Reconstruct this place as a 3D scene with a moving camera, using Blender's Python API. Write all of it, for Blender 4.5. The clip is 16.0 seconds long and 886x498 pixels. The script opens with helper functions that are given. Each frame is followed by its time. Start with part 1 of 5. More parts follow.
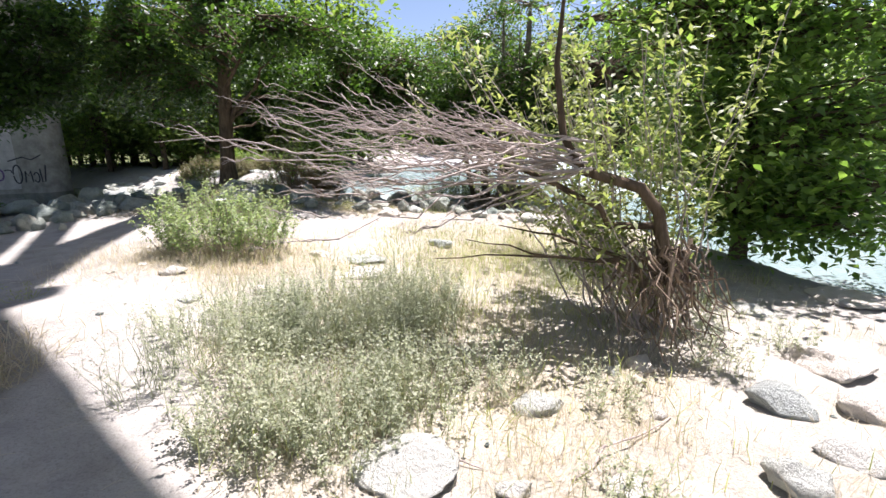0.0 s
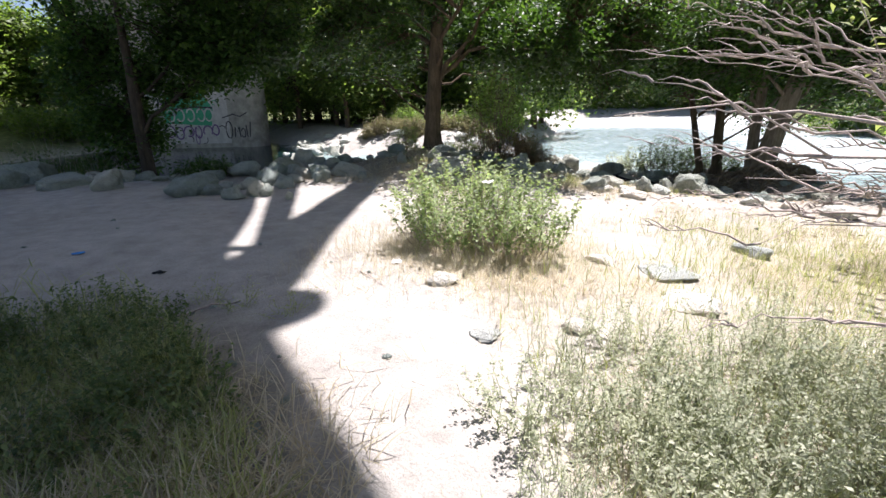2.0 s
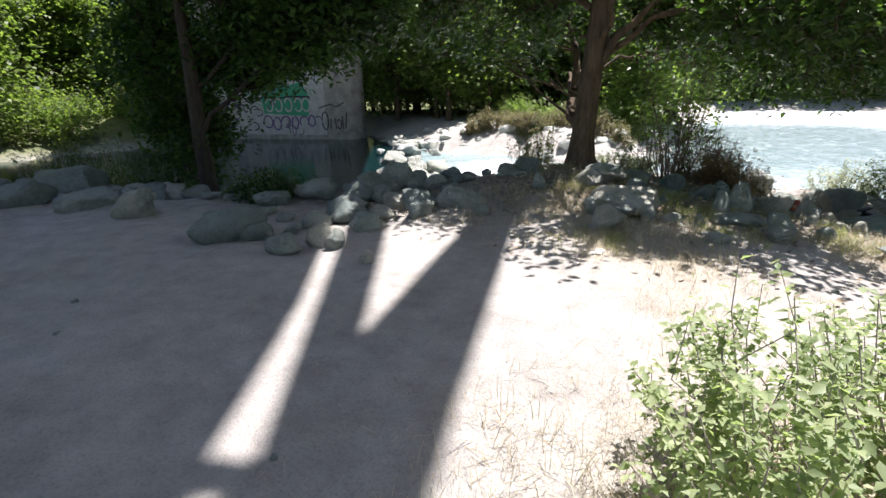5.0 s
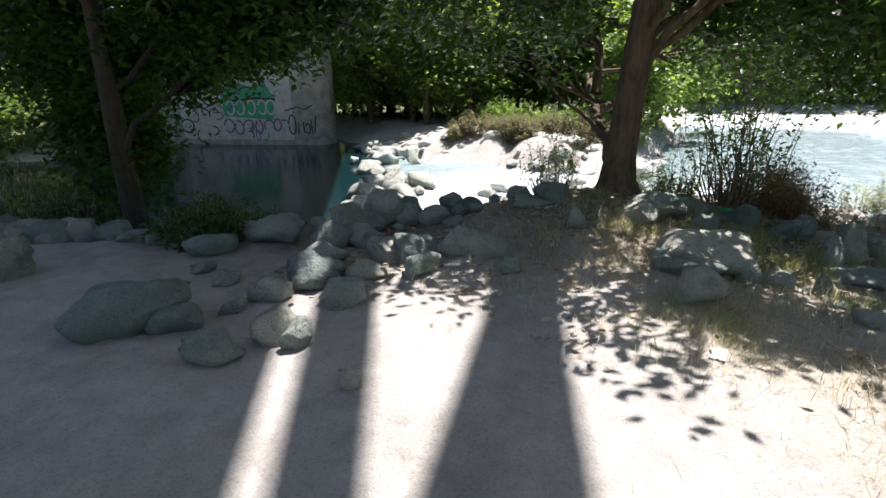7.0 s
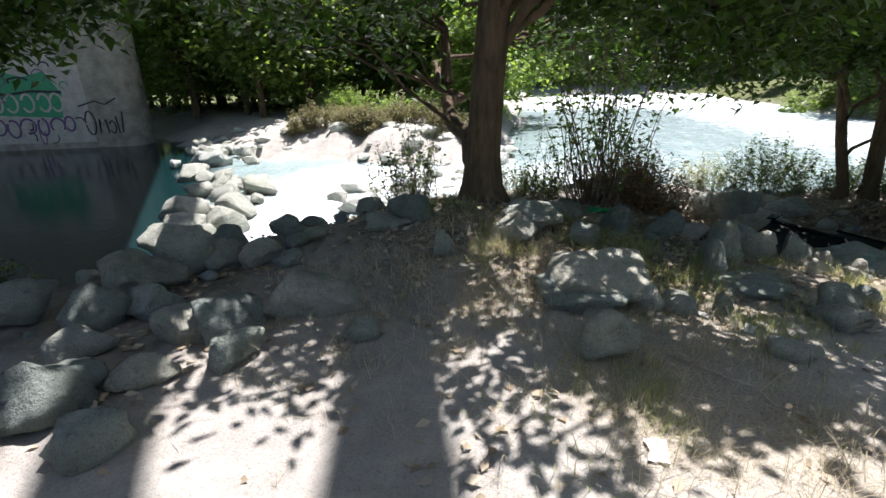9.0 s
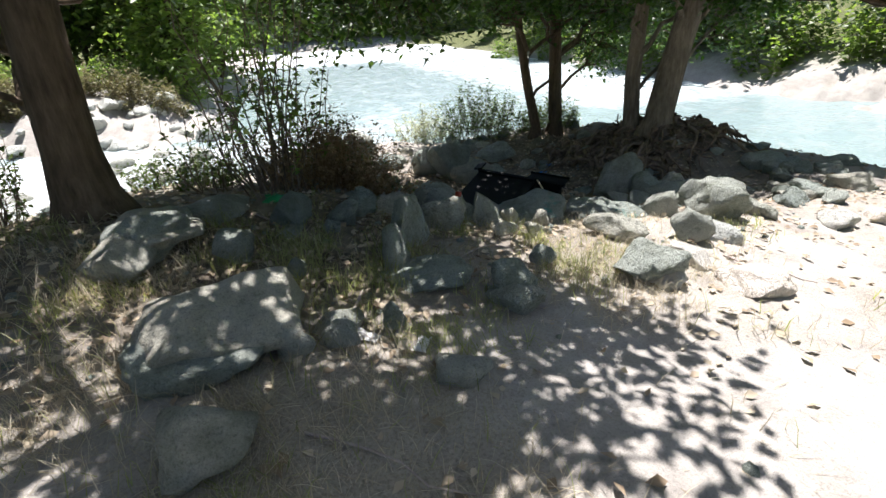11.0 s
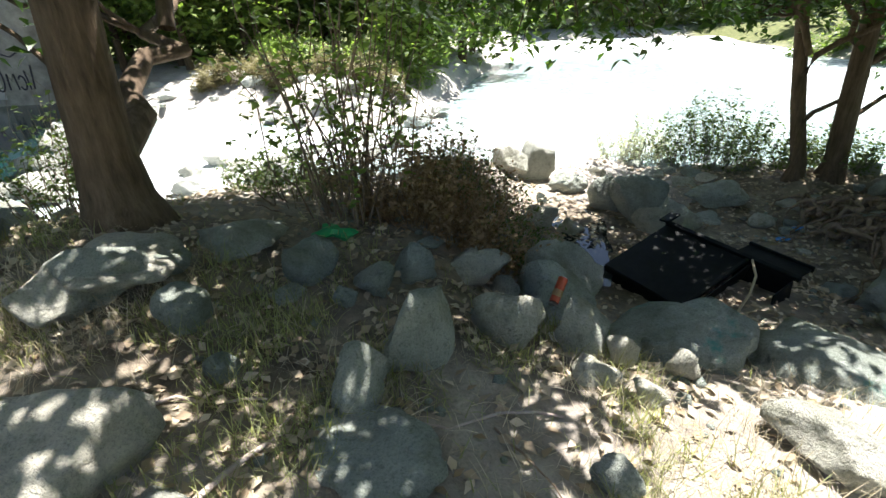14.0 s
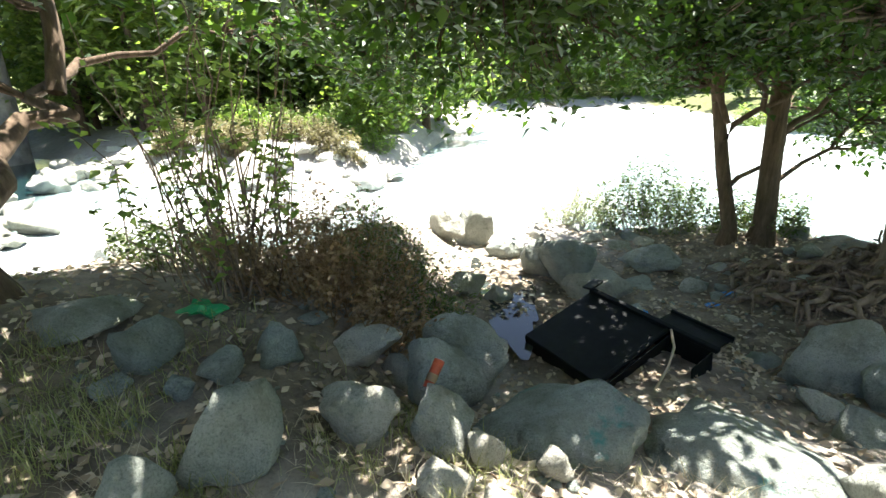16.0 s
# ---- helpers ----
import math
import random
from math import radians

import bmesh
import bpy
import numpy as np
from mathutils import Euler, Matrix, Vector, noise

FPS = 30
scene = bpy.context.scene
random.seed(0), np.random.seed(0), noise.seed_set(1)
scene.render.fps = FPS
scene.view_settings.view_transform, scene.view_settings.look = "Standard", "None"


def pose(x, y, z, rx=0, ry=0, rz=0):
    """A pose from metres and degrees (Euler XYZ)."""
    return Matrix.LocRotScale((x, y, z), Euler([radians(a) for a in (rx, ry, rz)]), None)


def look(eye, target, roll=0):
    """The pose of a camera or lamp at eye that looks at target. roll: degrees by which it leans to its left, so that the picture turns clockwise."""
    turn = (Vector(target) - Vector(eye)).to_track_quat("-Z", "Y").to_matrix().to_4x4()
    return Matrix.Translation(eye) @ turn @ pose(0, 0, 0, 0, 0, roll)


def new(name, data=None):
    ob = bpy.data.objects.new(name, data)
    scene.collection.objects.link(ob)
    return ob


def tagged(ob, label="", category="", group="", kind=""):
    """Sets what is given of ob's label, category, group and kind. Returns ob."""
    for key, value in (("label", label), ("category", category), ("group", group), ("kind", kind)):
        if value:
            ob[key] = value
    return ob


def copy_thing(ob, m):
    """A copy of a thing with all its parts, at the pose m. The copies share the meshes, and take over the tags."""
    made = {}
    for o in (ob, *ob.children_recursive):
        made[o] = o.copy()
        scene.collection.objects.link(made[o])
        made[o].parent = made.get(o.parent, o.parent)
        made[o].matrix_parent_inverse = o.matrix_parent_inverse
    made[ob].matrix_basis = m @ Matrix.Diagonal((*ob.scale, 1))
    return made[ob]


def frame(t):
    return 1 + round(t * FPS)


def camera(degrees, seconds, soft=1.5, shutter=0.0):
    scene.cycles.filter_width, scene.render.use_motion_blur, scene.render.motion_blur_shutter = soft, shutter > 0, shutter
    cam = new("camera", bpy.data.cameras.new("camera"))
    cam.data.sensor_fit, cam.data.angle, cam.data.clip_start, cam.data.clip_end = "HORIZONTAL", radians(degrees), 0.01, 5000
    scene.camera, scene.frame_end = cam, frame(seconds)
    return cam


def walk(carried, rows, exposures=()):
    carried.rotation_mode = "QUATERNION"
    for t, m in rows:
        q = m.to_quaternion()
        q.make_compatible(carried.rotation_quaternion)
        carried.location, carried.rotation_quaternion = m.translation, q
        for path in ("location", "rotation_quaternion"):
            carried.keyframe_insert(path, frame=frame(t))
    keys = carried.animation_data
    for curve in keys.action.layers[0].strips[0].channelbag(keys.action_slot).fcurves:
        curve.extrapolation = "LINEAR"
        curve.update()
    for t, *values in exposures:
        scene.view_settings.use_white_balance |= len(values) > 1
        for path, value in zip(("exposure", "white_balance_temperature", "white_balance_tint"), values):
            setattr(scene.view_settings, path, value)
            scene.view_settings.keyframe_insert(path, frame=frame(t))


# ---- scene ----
cam = camera(85.5, 16.0, 1.5)
METRES, EYE, TILT, LEAN, TURN = 15.0, 1.5, -13.0, 1.4, 0.0
ROWS = [
    (0.0, 0.0, 0.0, 0.0, 0.0, 0.0, -0.0),
    (0.5, -0.0375, 0.0165, 0.0073, 5.77, -2.51, -1.44),
    (1.0, -0.0722, 0.0497, 0.0148, 11.95, -3.5, -2.73),
    (1.5, -0.1091, 0.0765, 0.0187, 15.04, -5.34, -3.42),
    (2.0, -0.1379, 0.11, 0.0278, 16.81, -5.25, -3.79),
    (2.5, -0.1588, 0.1509, 0.0413, 16.63, -4.65, -3.71),
    (3.0, -0.1877, 0.1775, 0.0486, 18.7, -4.54, -4.18),
    (3.5, -0.208, 0.2122, 0.0549, 27.39, -6.11, -5.99),
    (4.0, -0.2285, 0.2492, 0.066, 33.22, -8.25, -7.15),
    (4.5, -0.2558, 0.2854, 0.073, 31.38, -7.87, -6.87),
    (5.0, -0.2765, 0.3233, 0.0798, 27.64, -7.42, -6.24),
    (7.5, -0.3815, 0.448, 0.1121, 22.44, -6.62, -5.37),
    (8.0, -0.3905, 0.4664, 0.1185, 19.65, -6.38, -4.55),
    (8.5, -0.3865, 0.4955, 0.1256, 17.68, -7.64, -3.83),
    (9.0, -0.3838, 0.5177, 0.1303, 7.48, -7.38, -1.59),
    (9.5, -0.3771, 0.5399, 0.1371, -7.34, -8.12, 2.08),
    (10.0, -0.3504, 0.5586, 0.1394, -17.21, -9.83, 4.46),
    (12.5, -0.2636, 0.6502, 0.1527, -20.16, -15.99, 5.74),
    (13.0, -0.2446, 0.6679, 0.1583, -10.26, -15.05, 3.52),
    (13.5, -0.2211, 0.679, 0.1617, 0.96, -14.94, 0.78),
    (14.0, -0.2094, 0.6949, 0.1653, 8.95, -13.11, -1.24),
    (14.5, -0.1911, 0.7142, 0.1698, 12.19, -8.97, -1.9),
    (15.0, -0.1716, 0.7232, 0.1722, 10.12, -6.85, -1.65),
    (15.5, -0.166, 0.7217, 0.1697, 7.83, -6.22, -1.43),
    (16.0, -0.1654, 0.7213, 0.1694, 6.29, -5.87, -1.16),
]
walk(cam, [(t, pose(0, 0, EYE, TILT, LEAN, TURN) @ pose(METRES * x, METRES * y, METRES * z, 90 + pitch, roll, yaw)) for t, x, y, z, yaw, pitch, roll in ROWS],
     [(0.0, 1.25, 6100, 21), (3.0, 1.2, 6100, 20), (10.0, 1.2, 6150, 17), (12.5, 1.28, 6200, 15), (13.0, 1.42, 6250, 14), (14.0, 1.95, 6350, 13), (16.0, 2.6, 6450, 12)])


# ---- light ----
SUN_EL, SUN_AZ = radians(69), math.atan2(0.55, 0.83)
SUN_DIR = Vector((math.cos(SUN_EL) * math.sin(SUN_AZ), math.cos(SUN_EL) * math.cos(SUN_AZ), math.sin(SUN_EL)))
world = bpy.data.worlds.new("sky")
scene.world = world
world.use_nodes = True
wn = world.node_tree
sky = wn.nodes.new("ShaderNodeTexSky")
sky.sky_type, sky.sun_disc = "NISHITA", False
sky.sun_elevation, sky.sun_rotation = SUN_EL, SUN_AZ
wn.links.new(sky.outputs[0], wn.nodes["Background"].inputs[0])
wn.nodes["Background"].inputs[1].default_value = 0.061
sun = new("sun", bpy.data.lights.new("sun", "SUN"))
sun.data.energy, sun.data.angle, sun.data.color = 5.0, radians(0.55), (1.0, 0.95, 0.88)
sun.matrix_world = look(SUN_DIR * 60, (0, 0, 0))


# ---- materials ----
def material(name):
    m = bpy.data.materials.new(name)
    m.use_nodes = True
    return m, m.node_tree.nodes, m.node_tree.links, m.node_tree.nodes["Principled BSDF"]


def ramp(n, l, source, stops):
    r = n.new("ShaderNodeValToRGB")
    while len(r.color_ramp.elements) < len(stops):
        r.color_ramp.elements.new(0.5)
    for e, (p, c) in zip(r.color_ramp.elements, stops):
        e.position, e.color = p, (*c, 1)
    l.new(source, r.inputs[0])
    return r.outputs[0]


def noise_tex(n, l, scale, detail=6, rough=0.6, coord="Object", stretch=None):
    if coord == "Position":
        out = n.new("ShaderNodeNewGeometry").outputs["Position"]
    else:
        out = n.new("ShaderNodeTexCoord").outputs[coord]
    if stretch:
        mp = n.new("ShaderNodeMapping")
        mp.inputs["Scale"].default_value = stretch
        l.new(out, mp.inputs[0])
        out = mp.outputs[0]
    t = n.new("ShaderNodeTexNoise")
    t.inputs["Scale"].default_value, t.inputs["Detail"].default_value, t.inputs["Roughness"].default_value = scale, detail, rough
    l.new(out, t.inputs["Vector"])
    return t.outputs["Fac"]


def mix(n, l, fac, a, b, blend="MIX"):
    m = n.new("ShaderNodeMix")
    m.data_type, m.blend_type = "RGBA", blend
    for sock, v in ((m.inputs[0], fac), (m.inputs[6], a), (m.inputs[7], b)):
        if isinstance(v, (int, float)):
            sock.default_value = v
        elif isinstance(v, tuple):
            sock.default_value = (*v, 1)
        else:
            l.new(v, sock)
    return m.outputs[2]


def bump(n, l, b, height, strength, distance):
    k = n.new("ShaderNodeBump")
    k.inputs["Strength"].default_value, k.inputs["Distance"].default_value = strength, distance
    l.new(height, k.inputs["Height"])
    l.new(k.outputs[0], b.inputs["Normal"])


def ground_material():
    m, n, l, b = material("sandy_earth")
    big = noise_tex(n, l, 0.55, 4, 0.6, "Position")
    mid = noise_tex(n, l, 4, 6, 0.65, "Position")
    fine = noise_tex(n, l, 55, 5, 0.7, "Position")
    sand = ramp(n, l, mid, [(0.3, (0.36, 0.34, 0.31)), (0.7, (0.50, 0.48, 0.44))])
    straw = ramp(n, l, fine, [(0.35, (0.34, 0.29, 0.21)), (0.65, (0.52, 0.47, 0.37))])
    grassy = n.new("ShaderNodeAttribute")
    grassy.attribute_name = "straw"
    c = mix(n, l, grassy.outputs["Fac"], sand, straw)
    wet = n.new("ShaderNodeAttribute")
    wet.attribute_name = "litter"
    leafy = ramp(n, l, mid, [(0.35, (0.13, 0.105, 0.08)), (0.65, (0.31, 0.27, 0.205))])
    c = mix(n, l, wet.outputs["Fac"], c, leafy)
    turf = n.new("ShaderNodeAttribute")
    turf.attribute_name = "meadow"
    c = mix(n, l, turf.outputs["Fac"], c, ramp(n, l, mid, [(0.35, (0.07, 0.09, 0.035)), (0.65, (0.17, 0.18, 0.08))]))
    speck = ramp(n, l, fine, [(0.25, (0.55, 0.55, 0.55)), (0.5, (1, 1, 1)), (0.8, (1.12, 1.1, 1.08))])
    c = mix(n, l, 0.8, c, speck, "MULTIPLY")
    patch = ramp(n, l, big, [(0.3, (0.85, 0.84, 0.82)), (0.7, (1.08, 1.07, 1.05))])
    c = mix(n, l, 0.8, c, patch, "MULTIPLY")
    l.new(c, b.inputs["Base Color"])
    b.inputs["Roughness"].default_value = 0.95
    b.inputs["Specular IOR Level"].default_value = 0.15
    hsum = n.new("ShaderNodeMath")
    hsum.operation = "MULTIPLY_ADD"
    l.new(fine, hsum.inputs[0])
    hsum.inputs[1].default_value = 0.5
    l.new(mid, hsum.inputs[2])
    bump(n, l, b, hsum.outputs[0], 0.8, 0.04)
    return m


def rock_material(name, dark, light, moss=0.25, paint=None, speck=0.8):
    m, n, l, b = material(name)
    info = n.new("ShaderNodeObjectInfo")
    mid = noise_tex(n, l, 3.0, 9, 0.75, "Position")
    fine = noise_tex(n, l, 85, 4, 0.8, "Position")
    blot = noise_tex(n, l, 13, 6, 0.7, "Position")
    c = ramp(n, l, mid, [(0.25, dark), (0.5, tuple((p + q) / 2 for p, q in zip(dark, light))), (0.75, light)])
    sp = ramp(n, l, fine, [(0.30, (0.38, 0.41, 0.40)), (0.47, (1, 1, 1)), (0.75, (1.3, 1.28, 1.22))])
    c = mix(n, l, speck, c, sp, "MULTIPLY")
    c = mix(n, l, speck, c, ramp(n, l, blot, [(0.30, (0.55, 0.58, 0.55)), (0.46, (1, 1, 1)), (0.62, (1, 1, 1)), (0.72, (1.45, 1.42, 1.34))]), "MULTIPLY")
    var = ramp(n, l, info.outputs["Random"], [(0.0, (0.68, 0.75, 0.74)), (0.35, (0.92, 0.98, 0.93)), (0.7, (1.05, 1.05, 1.0)), (1.0, (1.3, 1.22, 1.1))])
    c = mix(n, l, 1.0, c, var, "MULTIPLY")
    stain = noise_tex(n, l, 1.7, 6, 0.75, "Position")
    c = mix(n, l, ramp(n, l, stain, [(0.5, (0, 0, 0)), (0.66, (moss * 2, moss * 2, moss * 2))]), c, (0.15, 0.165, 0.10))
    if paint:
        spot = noise_tex(n, l, 2.3, 5, 0.65, "Object")
        c = mix(n, l, ramp(n, l, spot, [(0.60, (0, 0, 0)), (0.67, (0.65, 0.65, 0.65))]), c, paint)
    l.new(c, b.inputs["Base Color"])
    b.inputs["Roughness"].default_value = 0.88
    b.inputs["Specular IOR Level"].default_value = 0.2
    pit = n.new("ShaderNodeMath")
    pit.operation = "MULTIPLY_ADD"
    l.new(fine, pit.inputs[0])
    pit.inputs[1].default_value = 0.2
    l.new(blot, pit.inputs[2])
    add = n.new("ShaderNodeMath")
    add.operation = "ADD"
    l.new(pit.outputs[0], add.inputs[0])
    l.new(mid, add.inputs[1])
    bump(n, l, b, add.outputs[0], 1.0, 0.085)
    return m


def leaf_material(name, dark, light, glow=0.45, gloss=0.45, tint=(1.5, 1.7, 0.7)):
    m, n, l, b = material(name)
    geo = n.new("ShaderNodeNewGeometry")
    info = n.new("ShaderNodeObjectInfo")
    c = ramp(n, l, geo.outputs["Random Per Island"], [(0.0, dark), (0.55, tuple((p + q) / 2 for p, q in zip(dark, light))), (1.0, light)])
    big = noise_tex(n, l, 1.2, 3, 0.5, "Position")
    c = mix(n, l, 0.5, c, ramp(n, l, big, [(0.3, (0.65, 0.7, 0.6)), (0.7, (1.25, 1.2, 1.1))]), "MULTIPLY")
    l.new(c, b.inputs["Base Color"])
    b.inputs["Roughness"].default_value = gloss
    b.inputs["Specular IOR Level"].default_value = 0.4
    t = n.new("ShaderNodeBsdfTranslucent")
    tc = mix(n, l, 1.0, c, tint, "MULTIPLY")
    l.new(tc, t.inputs[0])
    ms = n.new("ShaderNodeMixShader")
    ms.inputs[0].default_value = glow
    l.new(b.outputs[0], ms.inputs[1])
    l.new(t.outputs[0], ms.inputs[2])
    l.new(ms.outputs[0], n["Material Output"].inputs[0])
    return m


def bark_material(name, dark, light):
    m, n, l, b = material(name)
    big = noise_tex(n, l, 3, 5, 0.6, "Position")
    fib = noise_tex(n, l, 14, 6, 0.7, "Position", (1, 1, 0.18))
    c = ramp(n, l, fib, [(0.3, dark), (0.7, light)])
    c = mix(n, l, 0.6, c, ramp(n, l, big, [(0.3, (0.6, 0.6, 0.58)), (0.7, (1.3, 1.28, 1.22))]), "MULTIPLY")
    l.new(c, b.inputs["Base Color"])
    b.inputs["Roughness"].default_value = 0.9
    b.inputs["Specular IOR Level"].default_value = 0.2
    bump(n, l, b, fib, 0.8, 0.03)
    return m


def plain_material(name, color, rough=0.5, metal=0.0, scale=12, vary=0.25):
    m, n, l, b = material(name)
    t = noise_tex(n, l, scale, 6, 0.65)
    c = ramp(n, l, t, [(0.3, tuple(v * (1 - vary) for v in color)), (0.7, tuple(min(1, v * (1 + vary)) for v in color))])
    l.new(c, b.inputs["Base Color"])
    b.inputs["Roughness"].default_value, b.inputs["Metallic"].default_value = rough, metal
    bump(n, l, b, t, 0.15, 0.01)
    return m


def water_material():
    m, n, l, b = material("river_water")
    foam_glare_at = n.new("ShaderNodeAttribute")
    foam_glare_at.attribute_name = "foam"
    streak = noise_tex(n, l, 2.2, 7, 0.7, "Position", (1.0, 0.6, 1))
    lift = n.new("ShaderNodeMath")
    lift.operation = "MULTIPLY_ADD"
    l.new(streak, lift.inputs[0])
    lift.inputs[1].default_value, lift.inputs[2].default_value = 1.3, 0.05
    prod = n.new("ShaderNodeMath")
    prod.operation = "MULTIPLY"
    l.new(foam_glare_at.outputs["Fac"], prod.inputs[0])
    l.new(lift.outputs[0], prod.inputs[1])
    foam = ramp(n, l, prod.outputs[0], [(0.28, (0, 0, 0)), (0.75, (1, 1, 1))])
    deep_shaded_at = n.new("ShaderNodeAttribute")
    deep_shaded_at.attribute_name = "pool"
    # deep pool tone, blackened further for the shade and dark reflections on it
    tone = mix(n, l, deep_shaded_at.outputs["Fac"], (0.25, 0.33, 0.325), (0.006, 0.022, 0.024))
    c = mix(n, l, foam, tone, (0.72, 0.76, 0.76))
    l.new(c, b.inputs["Base Color"])
    b.inputs["IOR"].default_value = 1.33
    b.inputs["Specular IOR Level"].default_value = 0.35
    rr = n.new("ShaderNodeMath")
    rr.operation = "MULTIPLY_ADD"
    l.new(foam, rr.inputs[0])
    rr.inputs[1].default_value, rr.inputs[2].default_value = 0.5, 0.07
    l.new(rr.outputs[0], b.inputs["Roughness"])
    wav = noise_tex(n, l, 3.2, 5, 0.6, "Position")
    k = n.new("ShaderNodeBump")
    k.inputs["Distance"].default_value = 0.12
    st = n.new("ShaderNodeMapRange")
    l.new(deep_shaded_at.outputs["Fac"], st.inputs[0])
    st.inputs[3].default_value, st.inputs[4].default_value = 0.75, 0.06
    l.new(st.outputs[0], k.inputs["Strength"])
    l.new(wav, k.inputs["Height"])
    l.new(k.outputs[0], b.inputs["Normal"])
    return m


GROUND = ground_material()
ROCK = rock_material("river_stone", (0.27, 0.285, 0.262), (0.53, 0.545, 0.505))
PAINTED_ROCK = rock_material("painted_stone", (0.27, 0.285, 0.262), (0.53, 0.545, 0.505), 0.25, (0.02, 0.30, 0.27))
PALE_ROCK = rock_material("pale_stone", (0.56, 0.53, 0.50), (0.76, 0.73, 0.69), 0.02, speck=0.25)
WATER = water_material()
LEAF = leaf_material("broad_leaf", (0.028, 0.062, 0.015), (0.085, 0.145, 0.034), 0.43)
LEAF_MID = leaf_material("mid_leaf", (0.09, 0.15, 0.045), (0.22, 0.31, 0.10), 0.55, 0.35)
LEAF_LIGHT = leaf_material("light_leaf", (0.13, 0.20, 0.06), (0.29, 0.37, 0.14), 0.55, 0.35)
LEAF_WILLOW = leaf_material("willow_leaf", (0.17, 0.20, 0.08), (0.34, 0.37, 0.17), 0.5, 0.45, (1.2, 1.3, 0.7))
LEAF_FAR = leaf_material("far_leaf", (0.09, 0.14, 0.04), (0.22, 0.28, 0.09), 0.55)
LEAF_SAGE = leaf_material("grey_leaf", (0.34, 0.37, 0.27), (0.60, 0.60, 0.48), 0.5, 0.5, (1.05, 1.12, 0.85))
LEAF_BUSH = leaf_material("bush_leaf", (0.22, 0.28, 0.14), (0.42, 0.47, 0.28), 0.48, 0.5, (1.2, 1.35, 0.75))
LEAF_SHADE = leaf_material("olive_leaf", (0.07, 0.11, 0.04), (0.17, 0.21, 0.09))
LEAF_SCRUB = leaf_material("scrub_leaf", (0.13, 0.13, 0.06), (0.28, 0.25, 0.14), 0.4, 0.6, (1.1, 1.1, 0.8))
GRASS_DRY = leaf_material("dry_grass", (0.44, 0.38, 0.28), (0.70, 0.645, 0.53), 0.42, 0.6, (1.08, 1.04, 0.9))
GRASS_GREEN = leaf_material("green_grass", (0.21, 0.23, 0.11), (0.44, 0.44, 0.27), 0.42, 0.5)
LITTER = leaf_material("dead_leaf", (0.27, 0.20, 0.13), (0.62, 0.54, 0.42), 0.15, 0.7, (1, 1, 1))
BROWN_LEAF = leaf_material("brown_leaf", (0.26, 0.17, 0.09), (0.52, 0.38, 0.24), 0.5, 0.7, (1, 1, 1))
BARK = bark_material("grey_brown_bark", (0.055, 0.038, 0.024), (0.17, 0.125, 0.085))
# darkened copy of the bark: shade on the pool tree put into colour
SHADED_BARK = bark_material("shaded_bark", (0.03, 0.024, 0.018), (0.09, 0.072, 0.055))
PALE_BARK = bark_material("pale_bark", (0.10, 0.08, 0.06), (0.30, 0.25, 0.20))
TWIG = bark_material("dead_twig", (0.30, 0.25, 0.23), (0.58, 0.50, 0.46))
ROOT = bark_material("root_wood", (0.12, 0.085, 0.06), (0.34, 0.26, 0.19))
PIER_FACE = plain_material("weathered_concrete", (0.34, 0.32, 0.28), 0.9, 0, 2, 0.35)
CONCRETE = plain_material("concrete", (0.42, 0.40, 0.36), 0.9, 0, 3, 0.22)
BLACK = plain_material("black_plastic", (0.006, 0.008, 0.008), 0.62, 0, 9, 0.5)
RED = plain_material("red_paint", (0.42, 0.07, 0.03), 0.35, 0, 30, 0.3)
STEEL = plain_material("bare_metal", (0.55, 0.55, 0.55), 0.35, 0.9)
BLACK.node_tree.nodes["Principled BSDF"].inputs["Specular IOR Level"].default_value = 0.15
BLUE = plain_material("blue_plastic", (0.03, 0.22, 0.60), 0.5)
GREEN_PL = plain_material("green_plastic", (0.02, 0.30, 0.10), 0.45)
PAPER = plain_material("white_paper", (0.75, 0.74, 0.72), 0.8, 0, 20, 0.1)


# ---- mesh helpers ----
RNG = np.random.default_rng(7)


def mesh_of(name, verts, tris, mat):
    """A mesh from arrays of corners and triangles."""
    verts, tris = np.asarray(verts, np.float32), np.asarray(tris, np.int32)
    me = bpy.data.meshes.new(name)
    me.vertices.add(len(verts))
    me.vertices.foreach_set("co", verts.ravel())
    me.loops.add(len(tris) * 3)
    me.loops.foreach_set("vertex_index", tris.ravel())
    me.polygons.add(len(tris))
    me.polygons.foreach_set("loop_start", np.arange(0, len(tris) * 3, 3, dtype=np.int32))
    me.update(calc_edges=True)
    me.materials.append(mat)
    return me


def smooth(me):
    me.polygons.foreach_set("use_smooth", np.ones(len(me.polygons), bool))
    me.update()


def part(name, data, mat, parent, label=""):
    """Links a bmesh or a mesh as one object under a thing or a part."""
    if isinstance(data, bmesh.types.BMesh):
        me = bpy.data.meshes.new(name)
        data.to_mesh(me)
        data.free()
        me.materials.append(mat)
        data = me
    ob = new(name, data)
    ob.parent = parent
    return tagged(ob, label)


